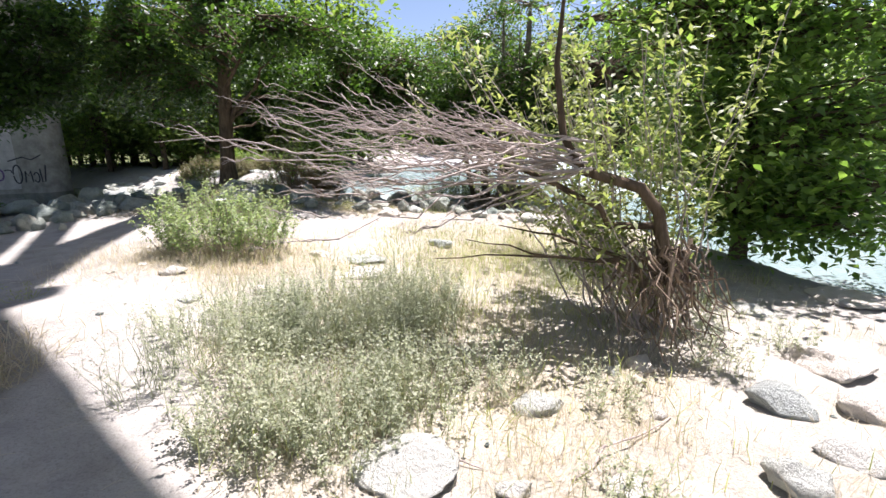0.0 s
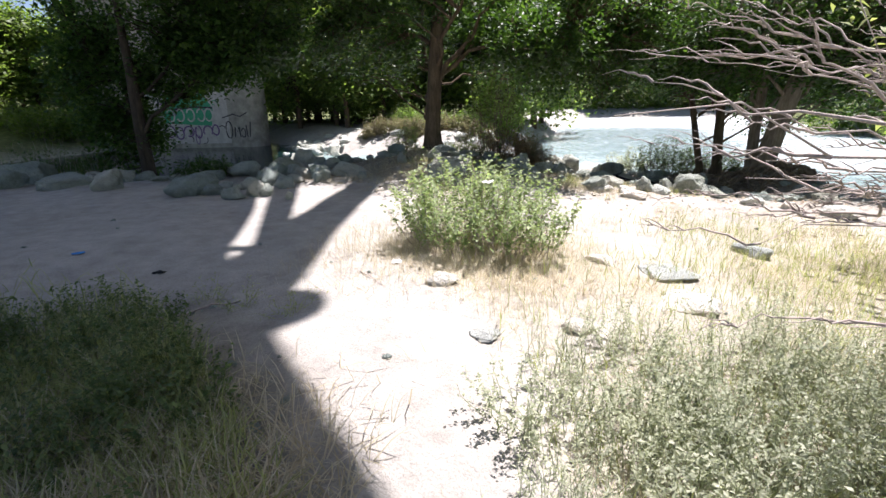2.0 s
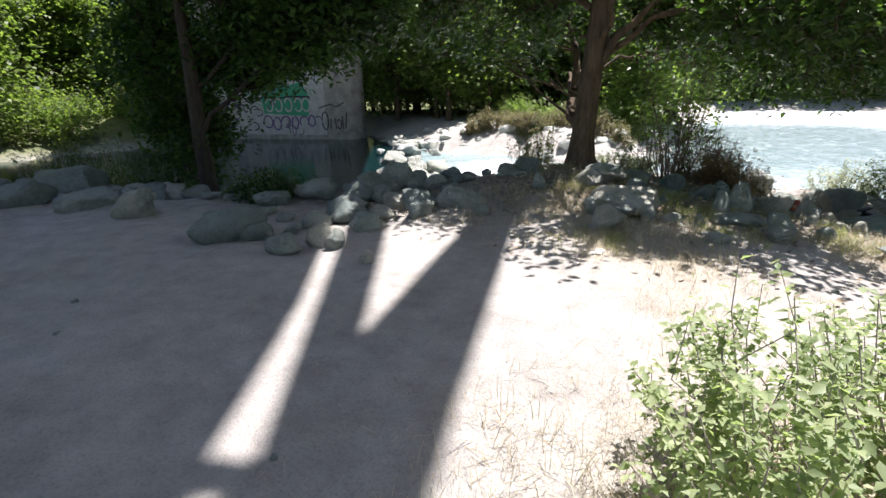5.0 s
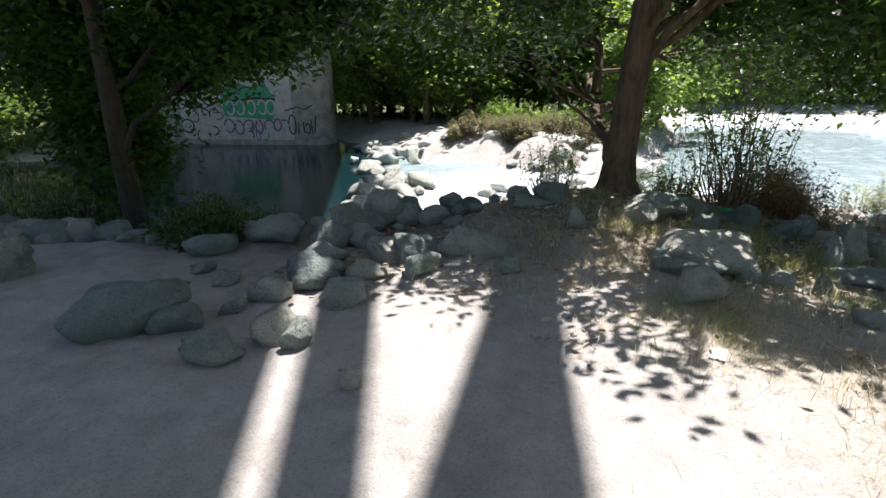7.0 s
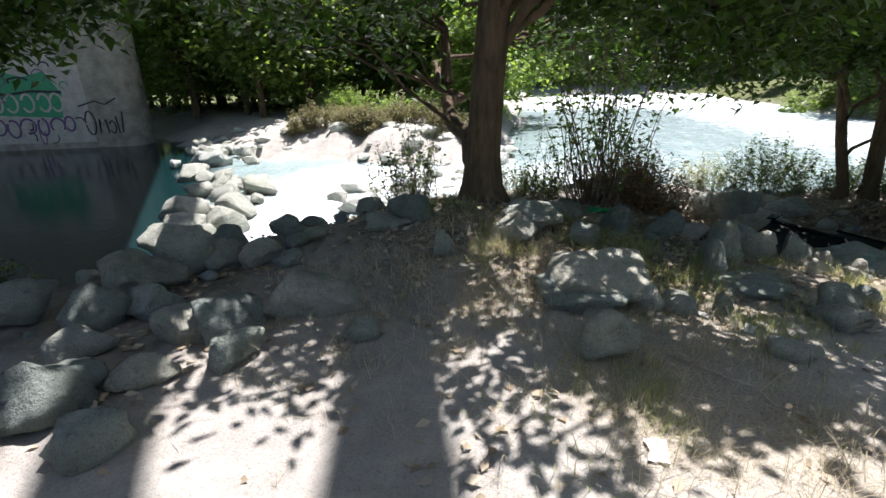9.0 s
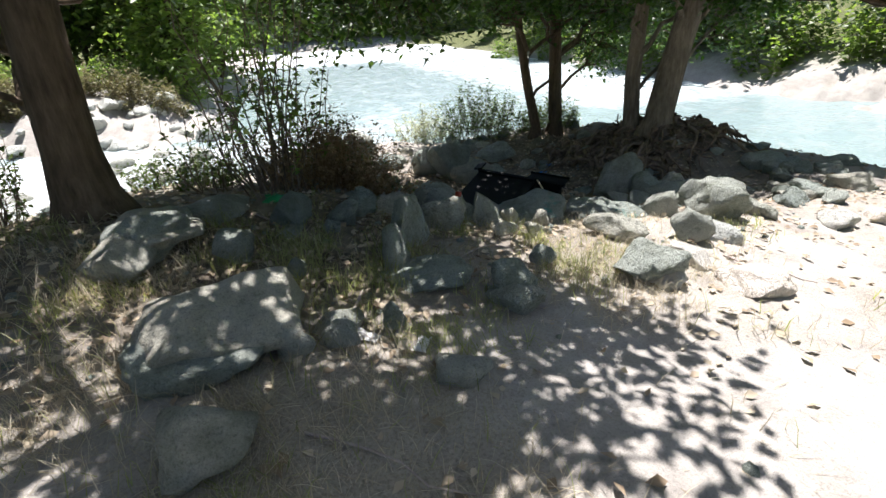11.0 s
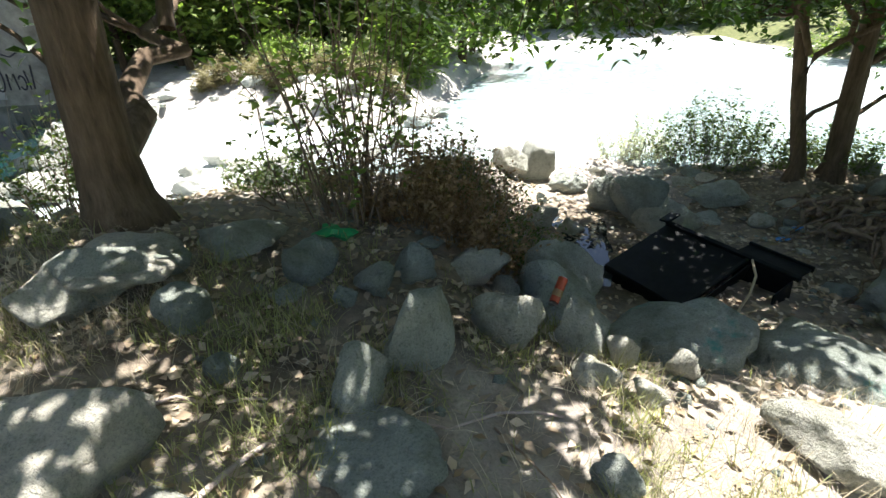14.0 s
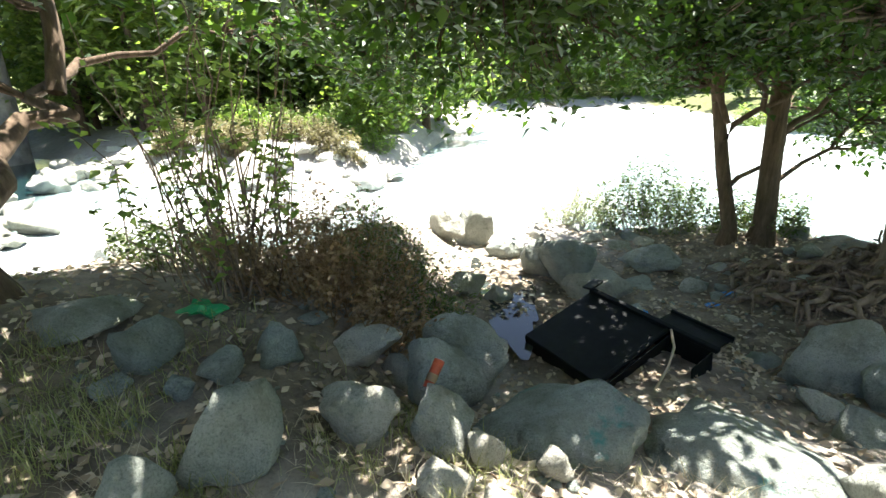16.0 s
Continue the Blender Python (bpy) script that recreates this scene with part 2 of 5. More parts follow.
LEAF_SHAPE = (np.array([(0, 0, 0), (-0.28, 0.4, 0.07), (0, 0.45, -0.03), (0.28, 0.4, 0.07), (0, 1, -0.10)], np.float32),
              np.array([(0, 2, 1), (0, 3, 2), (1, 2, 4), (2, 3, 4)]))
FAR_SHAPE = (np.array([(0, 0, 0), (-0.34, 0.5, 0.1), (0.34, 0.5, 0.1), (0, 1, -0.05)], np.float32), np.array([(0, 2, 1), (1, 2, 3)]))
BLADE_SHAPE = (np.array([(-0.5, 0, 0), (0.5, 0, 0), (-0.4, 0.5, 0.06), (0.4, 0.5, 0.06), (0, 1, -0.10)], np.float32),
               np.array([(0, 1, 3), (0, 3, 2), (2, 3, 4)]))
NARROW_SHAPE = (np.array([(0, 0, 0), (-0.12, 0.45, 0.04), (0.12, 0.45, 0.04), (0, 1, -0.12)], np.float32),
                np.array([(0, 2, 1), (1, 2, 3)]))


def scatter(points, size, shape=LEAF_SHAPE, tilt=(-0.9, 0.6), heading=None, width=1.0):
    """Copies of a small shape at points, turned at random: corners and triangles."""
    base, tri = shape
    k = len(points)
    yaw = RNG.uniform(0, 2 * np.pi, k) if heading is None else heading
    pit = RNG.uniform(tilt[0], tilt[1], k)
    rol = RNG.uniform(-0.7, 0.7, k)
    s = np.broadcast_to(size, (k,)) * RNG.uniform(0.7, 1.25, k)
    b = base[None] * s[:, None, None] * np.array((width, 1, 1), np.float32)
    cr, sr = np.cos(rol)[:, None], np.sin(rol)[:, None]
    x, y, z = b[..., 0] * cr + b[..., 2] * sr, b[..., 1], -b[..., 0] * sr + b[..., 2] * cr
    cp, sp = np.cos(pit)[:, None], np.sin(pit)[:, None]
    y, z = y * cp - z * sp, y * sp + z * cp
    cy, sy = np.cos(yaw)[:, None], np.sin(yaw)[:, None]
    x, y = x * cy - y * sy, x * sy + y * cy
    v = np.stack((x, y, z), -1) + np.asarray(points)[:, None, :]
    t = tri[None] + (np.arange(k) * len(base))[:, None, None]
    return v.reshape(-1, 3), t.reshape(-1, 3)


def tube(path, radii, sides=7):
    """A tapered round branch along a path: corners and triangles."""
    path = np.asarray(path, float)
    d = np.gradient(path, axis=0)
    d /= np.linalg.norm(d, axis=1)[:, None] + 1e-9
    ref = np.where(np.abs(d[:, 2:3]) > 0.9, np.array([[1.0, 0, 0]]), np.array([[0, 0, 1.0]]))
    u = np.cross(d, ref)
    u /= np.linalg.norm(u, axis=1)[:, None] + 1e-9
    w = np.cross(d, u)
    a = np.linspace(0, 2 * np.pi, sides, endpoint=False)
    ring = u[:, None] * np.cos(a)[None, :, None] + w[:, None] * np.sin(a)[None, :, None]
    v = path[:, None] + ring * np.asarray(radii)[:, None, None]
    m = len(path)
    i, j = np.meshgrid(np.arange(m - 1), np.arange(sides), indexing="ij")
    p, q = i * sides + j, i * sides + (j + 1) % sides
    t = np.concatenate((np.stack((p, q, q + sides), -1).reshape(-1, 3), np.stack((p, q + sides, p + sides), -1).reshape(-1, 3)))
    return v.reshape(-1, 3), t


def joined(pieces):
    vs, ts, at = [], [], 0
    for v, t in pieces:
        vs.append(v)
        ts.append(t + at)
        at += len(v)
    return np.concatenate(vs), np.concatenate(ts)


def bent(a, b, sag, steps=8, wobble=0.03):
    """A curved path from a to b that bows by sag upwards, with small kinks."""
    a, b = np.asarray(a, float), np.asarray(b, float)
    s = np.linspace(0, 1, steps)[:, None]
    p = a + (b - a) * s
    p[:, 2:3] += sag * 4 * s * (1 - s)
    p[1:-1] += RNG.normal(0, wobble, (steps - 2, 3)) * np.linalg.norm(b - a)
    return p


# ---- ground ----
WL = -1.2
SHORE_X = np.array([-60, -40, -25, -20, -14, -12, -10, -8, -6, -3.5, -1, 1, 2.6, 3.6, 4.0, 4.8, 5.6, 6.4, 9, 14, 40])
SHORE_Y = np.array([2, 6, 10.5, 11.5, 12.2, 13.0, 14.2, 16.8, 18.8, 20.8, 21.2, 21.2, 20.0, 16.0, 14.2, 10.5, 7.4, 4.6, -2, -12, -60])


def step(a, b, v):
    k = np.clip((v - a) / (b - a), 0, 1)
    return k * k * (3 - 2 * k)


def wave(x, y):
    return (np.sin(x * 1.3 + 1.7 * np.sin(y * 0.7)) * np.cos(y * 1.1 + np.sin(x * 0.9)) + 0.6 * np.sin(x * 2.9 + y * 1.7) * np.sin(y * 2.3 - x * 0.8)
            + 0.35 * np.sin(x * 6.1 - y * 3.3) * np.sin(y * 5.7 + x * 2.1))


def height(x, y):
    """The ground's height at a place."""
    x, y = np.asarray(x, float), np.asarray(y, float)
    w = wave(x, y)
    shore = np.interp(x, SHORE_X, SHORE_Y)
    d = shore - y + 0.25 * w
    slope = np.interp(x, [-14, -9, -4, 0, 3, 5, 8], [4.6, 5.2, 6.0, 6.0, 2.8, 2.4, 3.0])
    top = np.interp(x, [-9, -3.6, -2.4, -0.5, 0.4, 1.8, 4], [0.02, -0.02, -0.16, -0.36, -0.46, -0.52, -0.6]) * step(-1.5, 3.0, y)
    near = WL - 0.35 + (top - WL + 0.35) * step(-0.305 * slope, 0.695 * slope, d)
    near = near + 0.36 * np.exp(-((x + 6.2) / 1.5) ** 2 - ((y - 13.3) / 1.6) ** 2)
    hollow = step(12.6, 15.2, y - 0.1 * w) * step(-4.1, -2.9, x + 0.1 * w) * step(3.0, 1.6, x + 0.1 * w) * step(21.0, 19.8, y)
    near = near * (1 - hollow) + np.minimum(near, -1.02 + 0.04 * w) * hollow
    near = near + 0.45 * np.exp(-((x - 1.9) / 1.0) ** 2 - ((y - 16.0) / 1.1) ** 2) + 0.22 * np.exp(-((x - 1.4) / 0.7) ** 2 - ((y - 18.9) / 0.6) ** 2)
    west = np.minimum(-5.5 - x + 0.05 * (y - 26), (y - 24.0 - 0.25 * np.maximum(-9 - x, 0) - 0.5 * np.maximum(-16 - x, 0)) * 0.9) + 0.5 * w
    west_z = -1.75 + 1.7 * step(-1, 3, west) + 4.0 * step(18, 45, west)
    east = np.minimum(x - 11 - 0.10 * np.maximum(y - 20, 0), 40) + 0.6 * w - np.where(y < 4, (4 - y) * 0.8, 0)
    east_z = -1.75 + 1.7 * step(-1, 4, east) + 3 * step(6, 20, east)
    north_z = -1.75 + 1.6 * step(70, 78, y) + 6 * step(85, 130, y)
    left = np.where(x < -33, -1.75 + 2 * step(33, 38, -x + 0.4 * w) + 5 * step(38, 60, -x), -1.75)
    z = np.maximum.reduce([near, west_z, east_z, north_z, left])
    r = np.hypot(x + 4, y - 12)
    z = z + 45 * step(95, 420, r)
    return z + 0.025 * w * step(0, 3, np.maximum(r, 4)) + 0.006 * wave(x * 4.3 + 1, y * 4.7) + 0.004 * wave(x * 9.1, y * 8.3)


def axis(lo, hi, fine_lo, fine_hi, fine, grow=1.16):
    mid = list(np.arange(fine_lo, fine_hi, fine))
    s, p, out = fine, fine_hi, []
    while p < hi:
        out.append(p)
        s *= grow
        p += s
    out.append(hi)
    s, p, low = fine, fine_lo, []
    while p > lo:
        s *= grow
        p -= s
        low.append(p)
    return np.array(low[::-1] + mid + out)


def near_blob(x, y, cx, cy, rx, ry):
    return np.exp(-((x - cx) / rx) ** 2 - ((y - cy) / ry) ** 2)


def straw_at(x, y):
    s = np.maximum.reduce([0.75 * near_blob(x, y, 0.3, 4.0, 2.3, 2.6), 0.8 * near_blob(x, y, 1.5, 8, 2.8, 3.0), 0.85 * near_blob(x, y, -2.9, 6.6, 1.7, 1.4),
                           0.7 * near_blob(x, y, -4.7, 10.3, 0.9, 1.0), 0.6 * near_blob(x, y, 1.0, 1.0, 2, 1.6)])
    edge = np.interp(y, [-3, 0, 2.3, 3.9, 5.2, 6.2, 8, 12], [2.5, 0.6, -1.5, -2.4, -2.9, -4.3, -4.9, -6])
    return np.clip(s + 0.22 * wave(x * 1.5, y * 1.5), 0, 1) * step(-0.1, 0.4, x - edge)


def litter_shade_at(x, y):
    # mostly leaf litter; the blob at (-9.6, 12.2) paints in the pool tree's shade
    s = np.maximum.reduce([near_blob(x, y, -5.6, 13.2, 2.2, 1.7), near_blob(x, y, -3.6, 13.6, 2.2, 1.5), near_blob(x, y, 0.9, 16.2, 3.0, 3.4), near_blob(x, y, -13, 12.2, 5, 1.6), near_blob(x, y, -9.6, 12.2, 2.0, 1.9), near_blob(x, y, -2.3, 16.4, 1.8, 2.4),
                           near_blob(x, y, -1.5, 15.5, 1.6, 2.0), near_blob(x, y, 1.9, 16.4, 2.0, 1.8), near_blob(x, y, 1.2, 18.6, 2.0, 1.6), 1.0 * near_blob(x, y, 0.3, 17.6, 2.2, 1.8), near_blob(x, y, -4.6, 12.4, 1.6, 0.9), near_blob(x, y, -4.8, 3.2, 1.1, 1.1)])
    return np.clip(s * 1.1 + 0.12 * wave(x * 2, y * 2), 0, 1)


def meadow_at(x, y):
    """How green the ground is: the wooded banks and slopes."""
    west = np.minimum(-7.0 - x, y - 30 - 0.35 * np.maximum(-9 - x, 0)) + 0.7 * wave(x * 0.7, y * 0.7)
    far = np.maximum.reduce([step(0, 4, west), step(33, 36, -x), step(13, 16, x), step(76, 82, y), step(70, 110, np.hypot(x, y - 10))])
    return np.clip(far, 0, 1)


def grid_mesh(name, gx, gy, zs, mat):
    nx, ny = len(gx), len(gy)
    X, Y = np.meshgrid(gx, gy, indexing="ij")
    v = np.stack((X, Y, zs(X, Y)), -1).reshape(-1, 3)
    i, j = np.meshgrid(np.arange(nx - 1), np.arange(ny - 1), indexing="ij")
    p = i * ny + j
    t = np.concatenate((np.stack((p, p + ny, p + ny + 1), -1).reshape(-1, 3), np.stack((p, p + ny + 1, p + 1), -1).reshape(-1, 3)))
    me = mesh_of(name, v, t, mat)
    smooth(me)
    return me, X.ravel(), Y.ravel()


gm, GX, GY = grid_mesh("ground", axis(-900, 900, -12, 8, 0.11), axis(-900, 900, -2, 20, 0.11), height, GROUND)
gm.attributes.new("straw", "FLOAT", "POINT").data.foreach_set("value", straw_at(GX, GY).astype(np.float32))
gm.attributes.new("litter", "FLOAT", "POINT").data.foreach_set("value", litter_shade_at(GX, GY).astype(np.float32))
gm.attributes.new("meadow", "FLOAT", "POINT").data.foreach_set("value", meadow_at(GX, GY).astype(np.float32))
tagged(new("ground", gm), "pale dusty sand with straw and leaf litter", "ground", kind="structure")


def water_z(x, y):
    rough = 1 - pool_at(x, y)
    return WL + 0.03 * rough * wave(x * 1.6, y * 1.6) + 0.02 * rough * wave(x * 4.1, y * 3.7)


def pool_at(x, y):
    dam = (x + 11.9) + 0.55 * (y - 16.3)
    return step(0.6, -0.8, dam) * step(36, 30, y)


def foam_glare_at(x, y):
    rapid = near_blob(x, y, -10.4, 18.9, 2.2, 5) + near_blob(x, y, -9.4, 22.5, 4, 2.6)
    # foam of the main stream; beyond y 45 the white stands for glare
    main = 0.45 * step(19, 24, y) * step(-8, -4, x) + 0.35 * near_blob(x, y, -3, 21, 4, 2.5) + 0.9 * step(45, 60, y) + 0.25 * step(4, 7, x)
    return np.clip(rapid + main, 0, 1) * (1 - pool_at(x, y))


wm, WX, WY = grid_mesh("river", axis(-70, 60, -16, 6, 0.16, 1.12), axis(-60, 110, 12, 26, 0.16, 1.12), water_z, WATER)
wm.attributes.new("foam", "FLOAT", "POINT").data.foreach_set("value", foam_glare_at(WX, WY).astype(np.float32))
wm.attributes.new("pool", "FLOAT", "POINT").data.foreach_set("value", pool_at(WX, WY).astype(np.float32))
tagged(new("water", wm), "pale turquoise mountain river with white foam", "water", kind="structure")


# ---- bridge ----
def extruded(name, outline, z0, z1, mat):
    bm = bmesh.new()
    f = bm.faces.new([bm.verts.new((x, y, z0)) for x, y in outline])
    up = bmesh.ops.extrude_face_region(bm, geom=[f])["geom"]
    for v in up:
        if isinstance(v, bmesh.types.BMVert):
            v.co.z = z1
    bmesh.ops.recalc_face_normals(bm, faces=bm.faces)
    return bm


DECK_Z = 14.0
SHIFT = (SUN_DIR.x / SUN_DIR.z * DECK_Z, SUN_DIR.y / SUN_DIR.z * DECK_Z)


def over(points):
    """Places at the deck's height whose shade falls on these places on the ground."""
    return [(x + SHIFT[0] - 0.10, y + SHIFT[1] + 0.06) for x, y in points]


bridge = tagged(new("bridge"), "concrete road bridge on a painted pier over the river", "bridge")
# unseen deck: outline traced back from its shade, stretched to darken pier and pool
part("deck", extruded("deck", over([(18.3, -14.2), (-1.48, 2.28), (-3.9, 4.1), (-5.46, 5.36), (-6.02, 6.12), (-6.92, 7.66), (-8.21, 9.5), (-24, 33), (-38, 42), (-46, 30), (8, -25)]), DECK_Z, DECK_Z + 0.06, CONCRETE), CONCRETE, bridge)
# invented unseen slab, shaped to cast the dark strip beside the deck's shade
part("strip_blocker", extruded("strip_slab", over([(-4.9, 5.2), (-4.55, 5.45), (-6.05, 7.35), (-7.85, 10.35), (-14, 20.5), (-14.5, 20.3), (-8.10, 9.75), (-5.72, 6.1), (-5.3, 5.4)]), DECK_Z, DECK_Z + 0.05, CONCRETE), CONCRETE, bridge)
# invented unseen slab that casts the straight shade band towards the tree
part("beam", extruded("beam", over([(-4.9, 4.3), (-4.5, 5.15), (-5.05, 6.85), (-6.0, 10.3), (-6.65, 13), (-7.3, 12.8), (-6.64, 10.3), (-6.05, 7.3), (-5.5, 5.0)]), DECK_Z, DECK_Z + 0.05, CONCRETE), CONCRETE, bridge)
# unseen disc added for the round bulge in the shade's edge
bm = bmesh.new()
bmesh.ops.create_cone(bm, cap_ends=True, segments=32, radius1=0.5, radius2=0.5, depth=0.06, matrix=Matrix.Translation((*over([(-4.45, 4.62)])[0], DECK_Z + 0.03)))
part("bulge_blocker", bm, CONCRETE, bridge)
part("girder", extruded("girder", over([(14, -16), (-7.5, 2.6), (-36, 27.5), (-40, 24.5), (8, -21)]), DECK_Z + 0.07, DECK_Z + 1.2, CONCRETE), CONCRETE, bridge)
# unseen plate added to interrupt the strip of sunlight
part("bracket", extruded("bracket", over([(-6.25, 5.98), (-5.62, 6.16), (-5.45, 5.98), (-6.0, 5.8)]), DECK_Z - 0.06, DECK_Z - 0.02, CONCRETE), CONCRETE, bridge)


# pier: a long wall with rounded ends that carries the deck, its lower face covered with paint
PIER_A, PIER_B = np.array((-24.0, 30.2)), np.array((-34.6, 27.7))
PIER_DIR = (PIER_B - PIER_A) / np.linalg.norm(PIER_B - PIER_A)
PIER_N = np.array((0.228, -0.974))


def pier_outline(grow):
    r = 1.1 + grow
    mid_a, mid_b = PIER_A - PIER_N * 1.1 + PIER_DIR * 0.9, PIER_B - PIER_N * 1.1
    pts = []
    for k in range(13):
        a = math.pi * k / 12
        pts.append(mid_a + PIER_N * r * math.cos(a) - PIER_DIR * (0.9 + grow) * math.sin(a))
    for k in range(13):
        a = math.pi * k / 12
        pts.append(mid_b - PIER_N * r * math.cos(a) + PIER_DIR * (0.9 + grow) * math.sin(a))
    return [(float(p[0]), float(p[1])) for p in pts]


pier = part("pier", extruded("pier", pier_outline(0), -1.8, 10.5, PIER_FACE), PIER_FACE, bridge, "pale concrete pier with painted tags")
part("pier_cap", extruded("pier_cap", pier_outline(0.7), 10.5, DECK_Z - 0.01, CONCRETE), CONCRETE, bridge)


def on_pier(u, h, out=0.02):
    """A place on the pier's face: u metres along it, h above the water."""
    p = PIER_A + PIER_DIR * u * 1.13 + PIER_N * out
    return Vector((p[0], p[1], WL + h * 1.13))


INK = plain_material("dark_spray_paint", (0.03, 0.025, 0.04), 0.6)
VIOLET = plain_material("violet_spray_paint", (0.16, 0.09, 0.22), 0.6)
SPRAY = plain_material("green_spray_paint", (0.05, 0.34, 0.18), 0.6)
WHITE_SPRAY = plain_material("white_spray_paint", (0.50, 0.48, 0.46), 0.7, 0, 3)


def stroke(name, pts, width, mat, label):
    """A band of paint along a line on the pier."""
    v, t = [], []
    for k, (u, h) in enumerate(pts):
        n0, n1 = pts[max(k - 1, 0)], pts[min(k + 1, len(pts) - 1)]
        du, dh = n1[0] - n0[0], n1[1] - n0[1]
        q = math.hypot(du, dh) + 1e-6
        for s in (-1, 1):
            v.append(on_pier(u - dh / q * width * s / 2, h + du / q * width * s / 2, 0.012))
        if k:
            a = 2 * k
            t += [(a - 2, a - 1, a + 1), (a - 2, a + 1, a)]
    return part(name, mesh_of(name, v, t, mat), mat, pier, label)


def arc(u, h, ru, rh, a0, a1, k=14):
    return [(u + ru * math.cos(radians(a0 + (a1 - a0) * i / k)), h + rh * math.sin(radians(a0 + (a1 - a0) * i / k))) for i in range(k + 1)]


def patch(name, pts, mat, out, label):
    bm = bmesh.new()
    f = bm.faces.new([bm.verts.new(on_pier(u, h, out)) for u, h in pts])
    return part(name, bm, mat, pier, label)


patch("white_patch", [(8.6, 0.3), (1.9, 0.25), (1.9, 3.4), (2.9, 3.9), (4.6, 3.6), (8.6, 3.8)], WHITE_SPRAY, 0.004, "whitewashed patch under the tags")
patch("green_lettering", [(5.9, 1.5), (3.0, 1.3), (2.8, 2.3), (3.3, 3.2), (4.2, 3.0), (5.2, 3.3), (6.0, 2.6)], SPRAY, 0.008, "green sprayed lettering")
for u in (5.5, 4.9, 4.25, 3.6, 3.1):
    stroke("green_outline", arc(u, 1.95, 0.24, 0.36, 20, 330), 0.10, WHITE_SPRAY, "white outline of the green letters")
stroke("letter_bar", [(6.1, 2.35), (5.0, 2.3), (4.0, 2.42), (2.8, 2.35)], 0.10, INK, "dark bar through the letters")
for u, h, ru, rh, a0, a1, m in ((6.7, 2.7, 0.55, 0.62, 0, 360, INK), (7.9, 2.8, 0.4, 0.6, 40, 320, INK), (8.6, 2.4, 0.5, 0.5, 0, 250, INK), (7.5, 1.6, 0.7, 0.4, 10, 200, INK),
                                (5.7, 1.0, 0.3, 0.34, 0, 320, VIOLET), (5.1, 0.9, 0.25, 0.36, 60, 400, VIOLET), (4.5, 1.0, 0.3, 0.3, 0, 290, VIOLET), (3.9, 0.95, 0.2, 0.35, 90, 420, VIOLET),
                                (3.3, 1.0, 0.28, 0.3, -40, 220, VIOLET), (2.8, 1.05, 0.2, 0.3, 0, 330, VIOLET), (9.1, 3.4, 0.3, 0.5, 0, 300, INK), (9.6, 2.2, 0.4, 0.4, 90, 420, INK),
                                (10.2, 3.0, 0.4, 0.7, 20, 300, INK), (9.4, 1.2, 0.5, 0.3, 0, 270, INK), (8.3, 1.0, 0.4, 0.35, 30, 330, INK)):
    stroke("tag_curl", arc(u, h, ru, rh, a0, a1), 0.09, m, "dark sprayed tag")
tags = np.random.default_rng(17)
for k in range(46):
    u, h, a0 = tags.uniform(2.2, 10.5), tags.uniform(0.45, 3.7), tags.uniform(0, 360)
    stroke("tag_curl", arc(u, h, tags.uniform(0.1, 0.4), tags.uniform(0.1, 0.4), a0, a0 + tags.uniform(120, 330), 10), tags.uniform(0.04, 0.08), (INK, VIOLET, INK, SPRAY)[k % 4], "dark sprayed tag")
# a name tag near the rounded end
stroke("tag_letter", arc(1.95, 1.05, 0.20, 0.50, 0, 350), 0.07, INK, "dark sprayed tag")
stroke("tag_letter", [(1.62, 0.6), (1.58, 1.2), (1.45, 0.95), (1.32, 1.2), (1.28, 0.6)], 0.07, INK, "dark sprayed tag")
stroke("tag_letter", arc(1.08, 0.85, 0.13, 0.26, 30, 330), 0.07, INK, "dark sprayed tag")
stroke("tag_letter", [(0.88, 1.3), (0.84, 0.6), (0.70, 0.62), (0.58, 1.5)], 0.07, INK, "dark sprayed tag")
stroke("tag_line", [(2.3, 1.75), (1.6, 1.95), (1.2, 1.8), (0.7, 2.05)], 0.06, INK, "dark sprayed tag")


# ---- stones ----
def stone_mesh(seed, sx, sy, sz, mat, rough=0.25, facets=4, level=3):
    """A river stone: a ball flattened by cut planes and roughened."""
    r = np.random.default_rng(seed)
    bm = bmesh.new()
    bmesh.ops.create_icosphere(bm, subdivisions=level, radius=1)
    cuts = [(Vector(r.normal(0, 1, 3)).normalized(), r.uniform(0.46, 0.8)) for _ in range(facets + 6)]
    off = Vector(r.uniform(-50, 50, 3))
    for v in bm.verts:
        p = v.co.copy()
        for n, d in cuts:
            h = p.dot(n) - d
            if h > 0:
                p -= n * h * 0.97
        k = 1 + rough * noise.noise(p * 1.3 + off) + rough * 0.4 * noise.noise(p * 3.7 + off) + rough * 0.2 * noise.noise(p * 8 + off) + rough * 0.1 * noise.noise(p * 17 + off)
        v.co = p * k
    span = [max(v.co[i] for v in bm.verts) - min(v.co[i] for v in bm.verts) for i in range(3)]
    for v in bm.verts:
        v.co = Vector((v.co.x * sx * 2 / span[0], v.co.y * sy * 2 / span[1], v.co.z * sz * 2 / span[2])) * 0.95
    for e in bm.edges:
        if len(e.link_faces) == 2 and e.calc_face_angle() > 0.3:
            e.smooth = False
    me = bpy.data.meshes.new("stone")
    bm.to_mesh(me)
    bm.free()
    me.materials.append(mat)
    smooth(me)
    return me


STONES = [0]


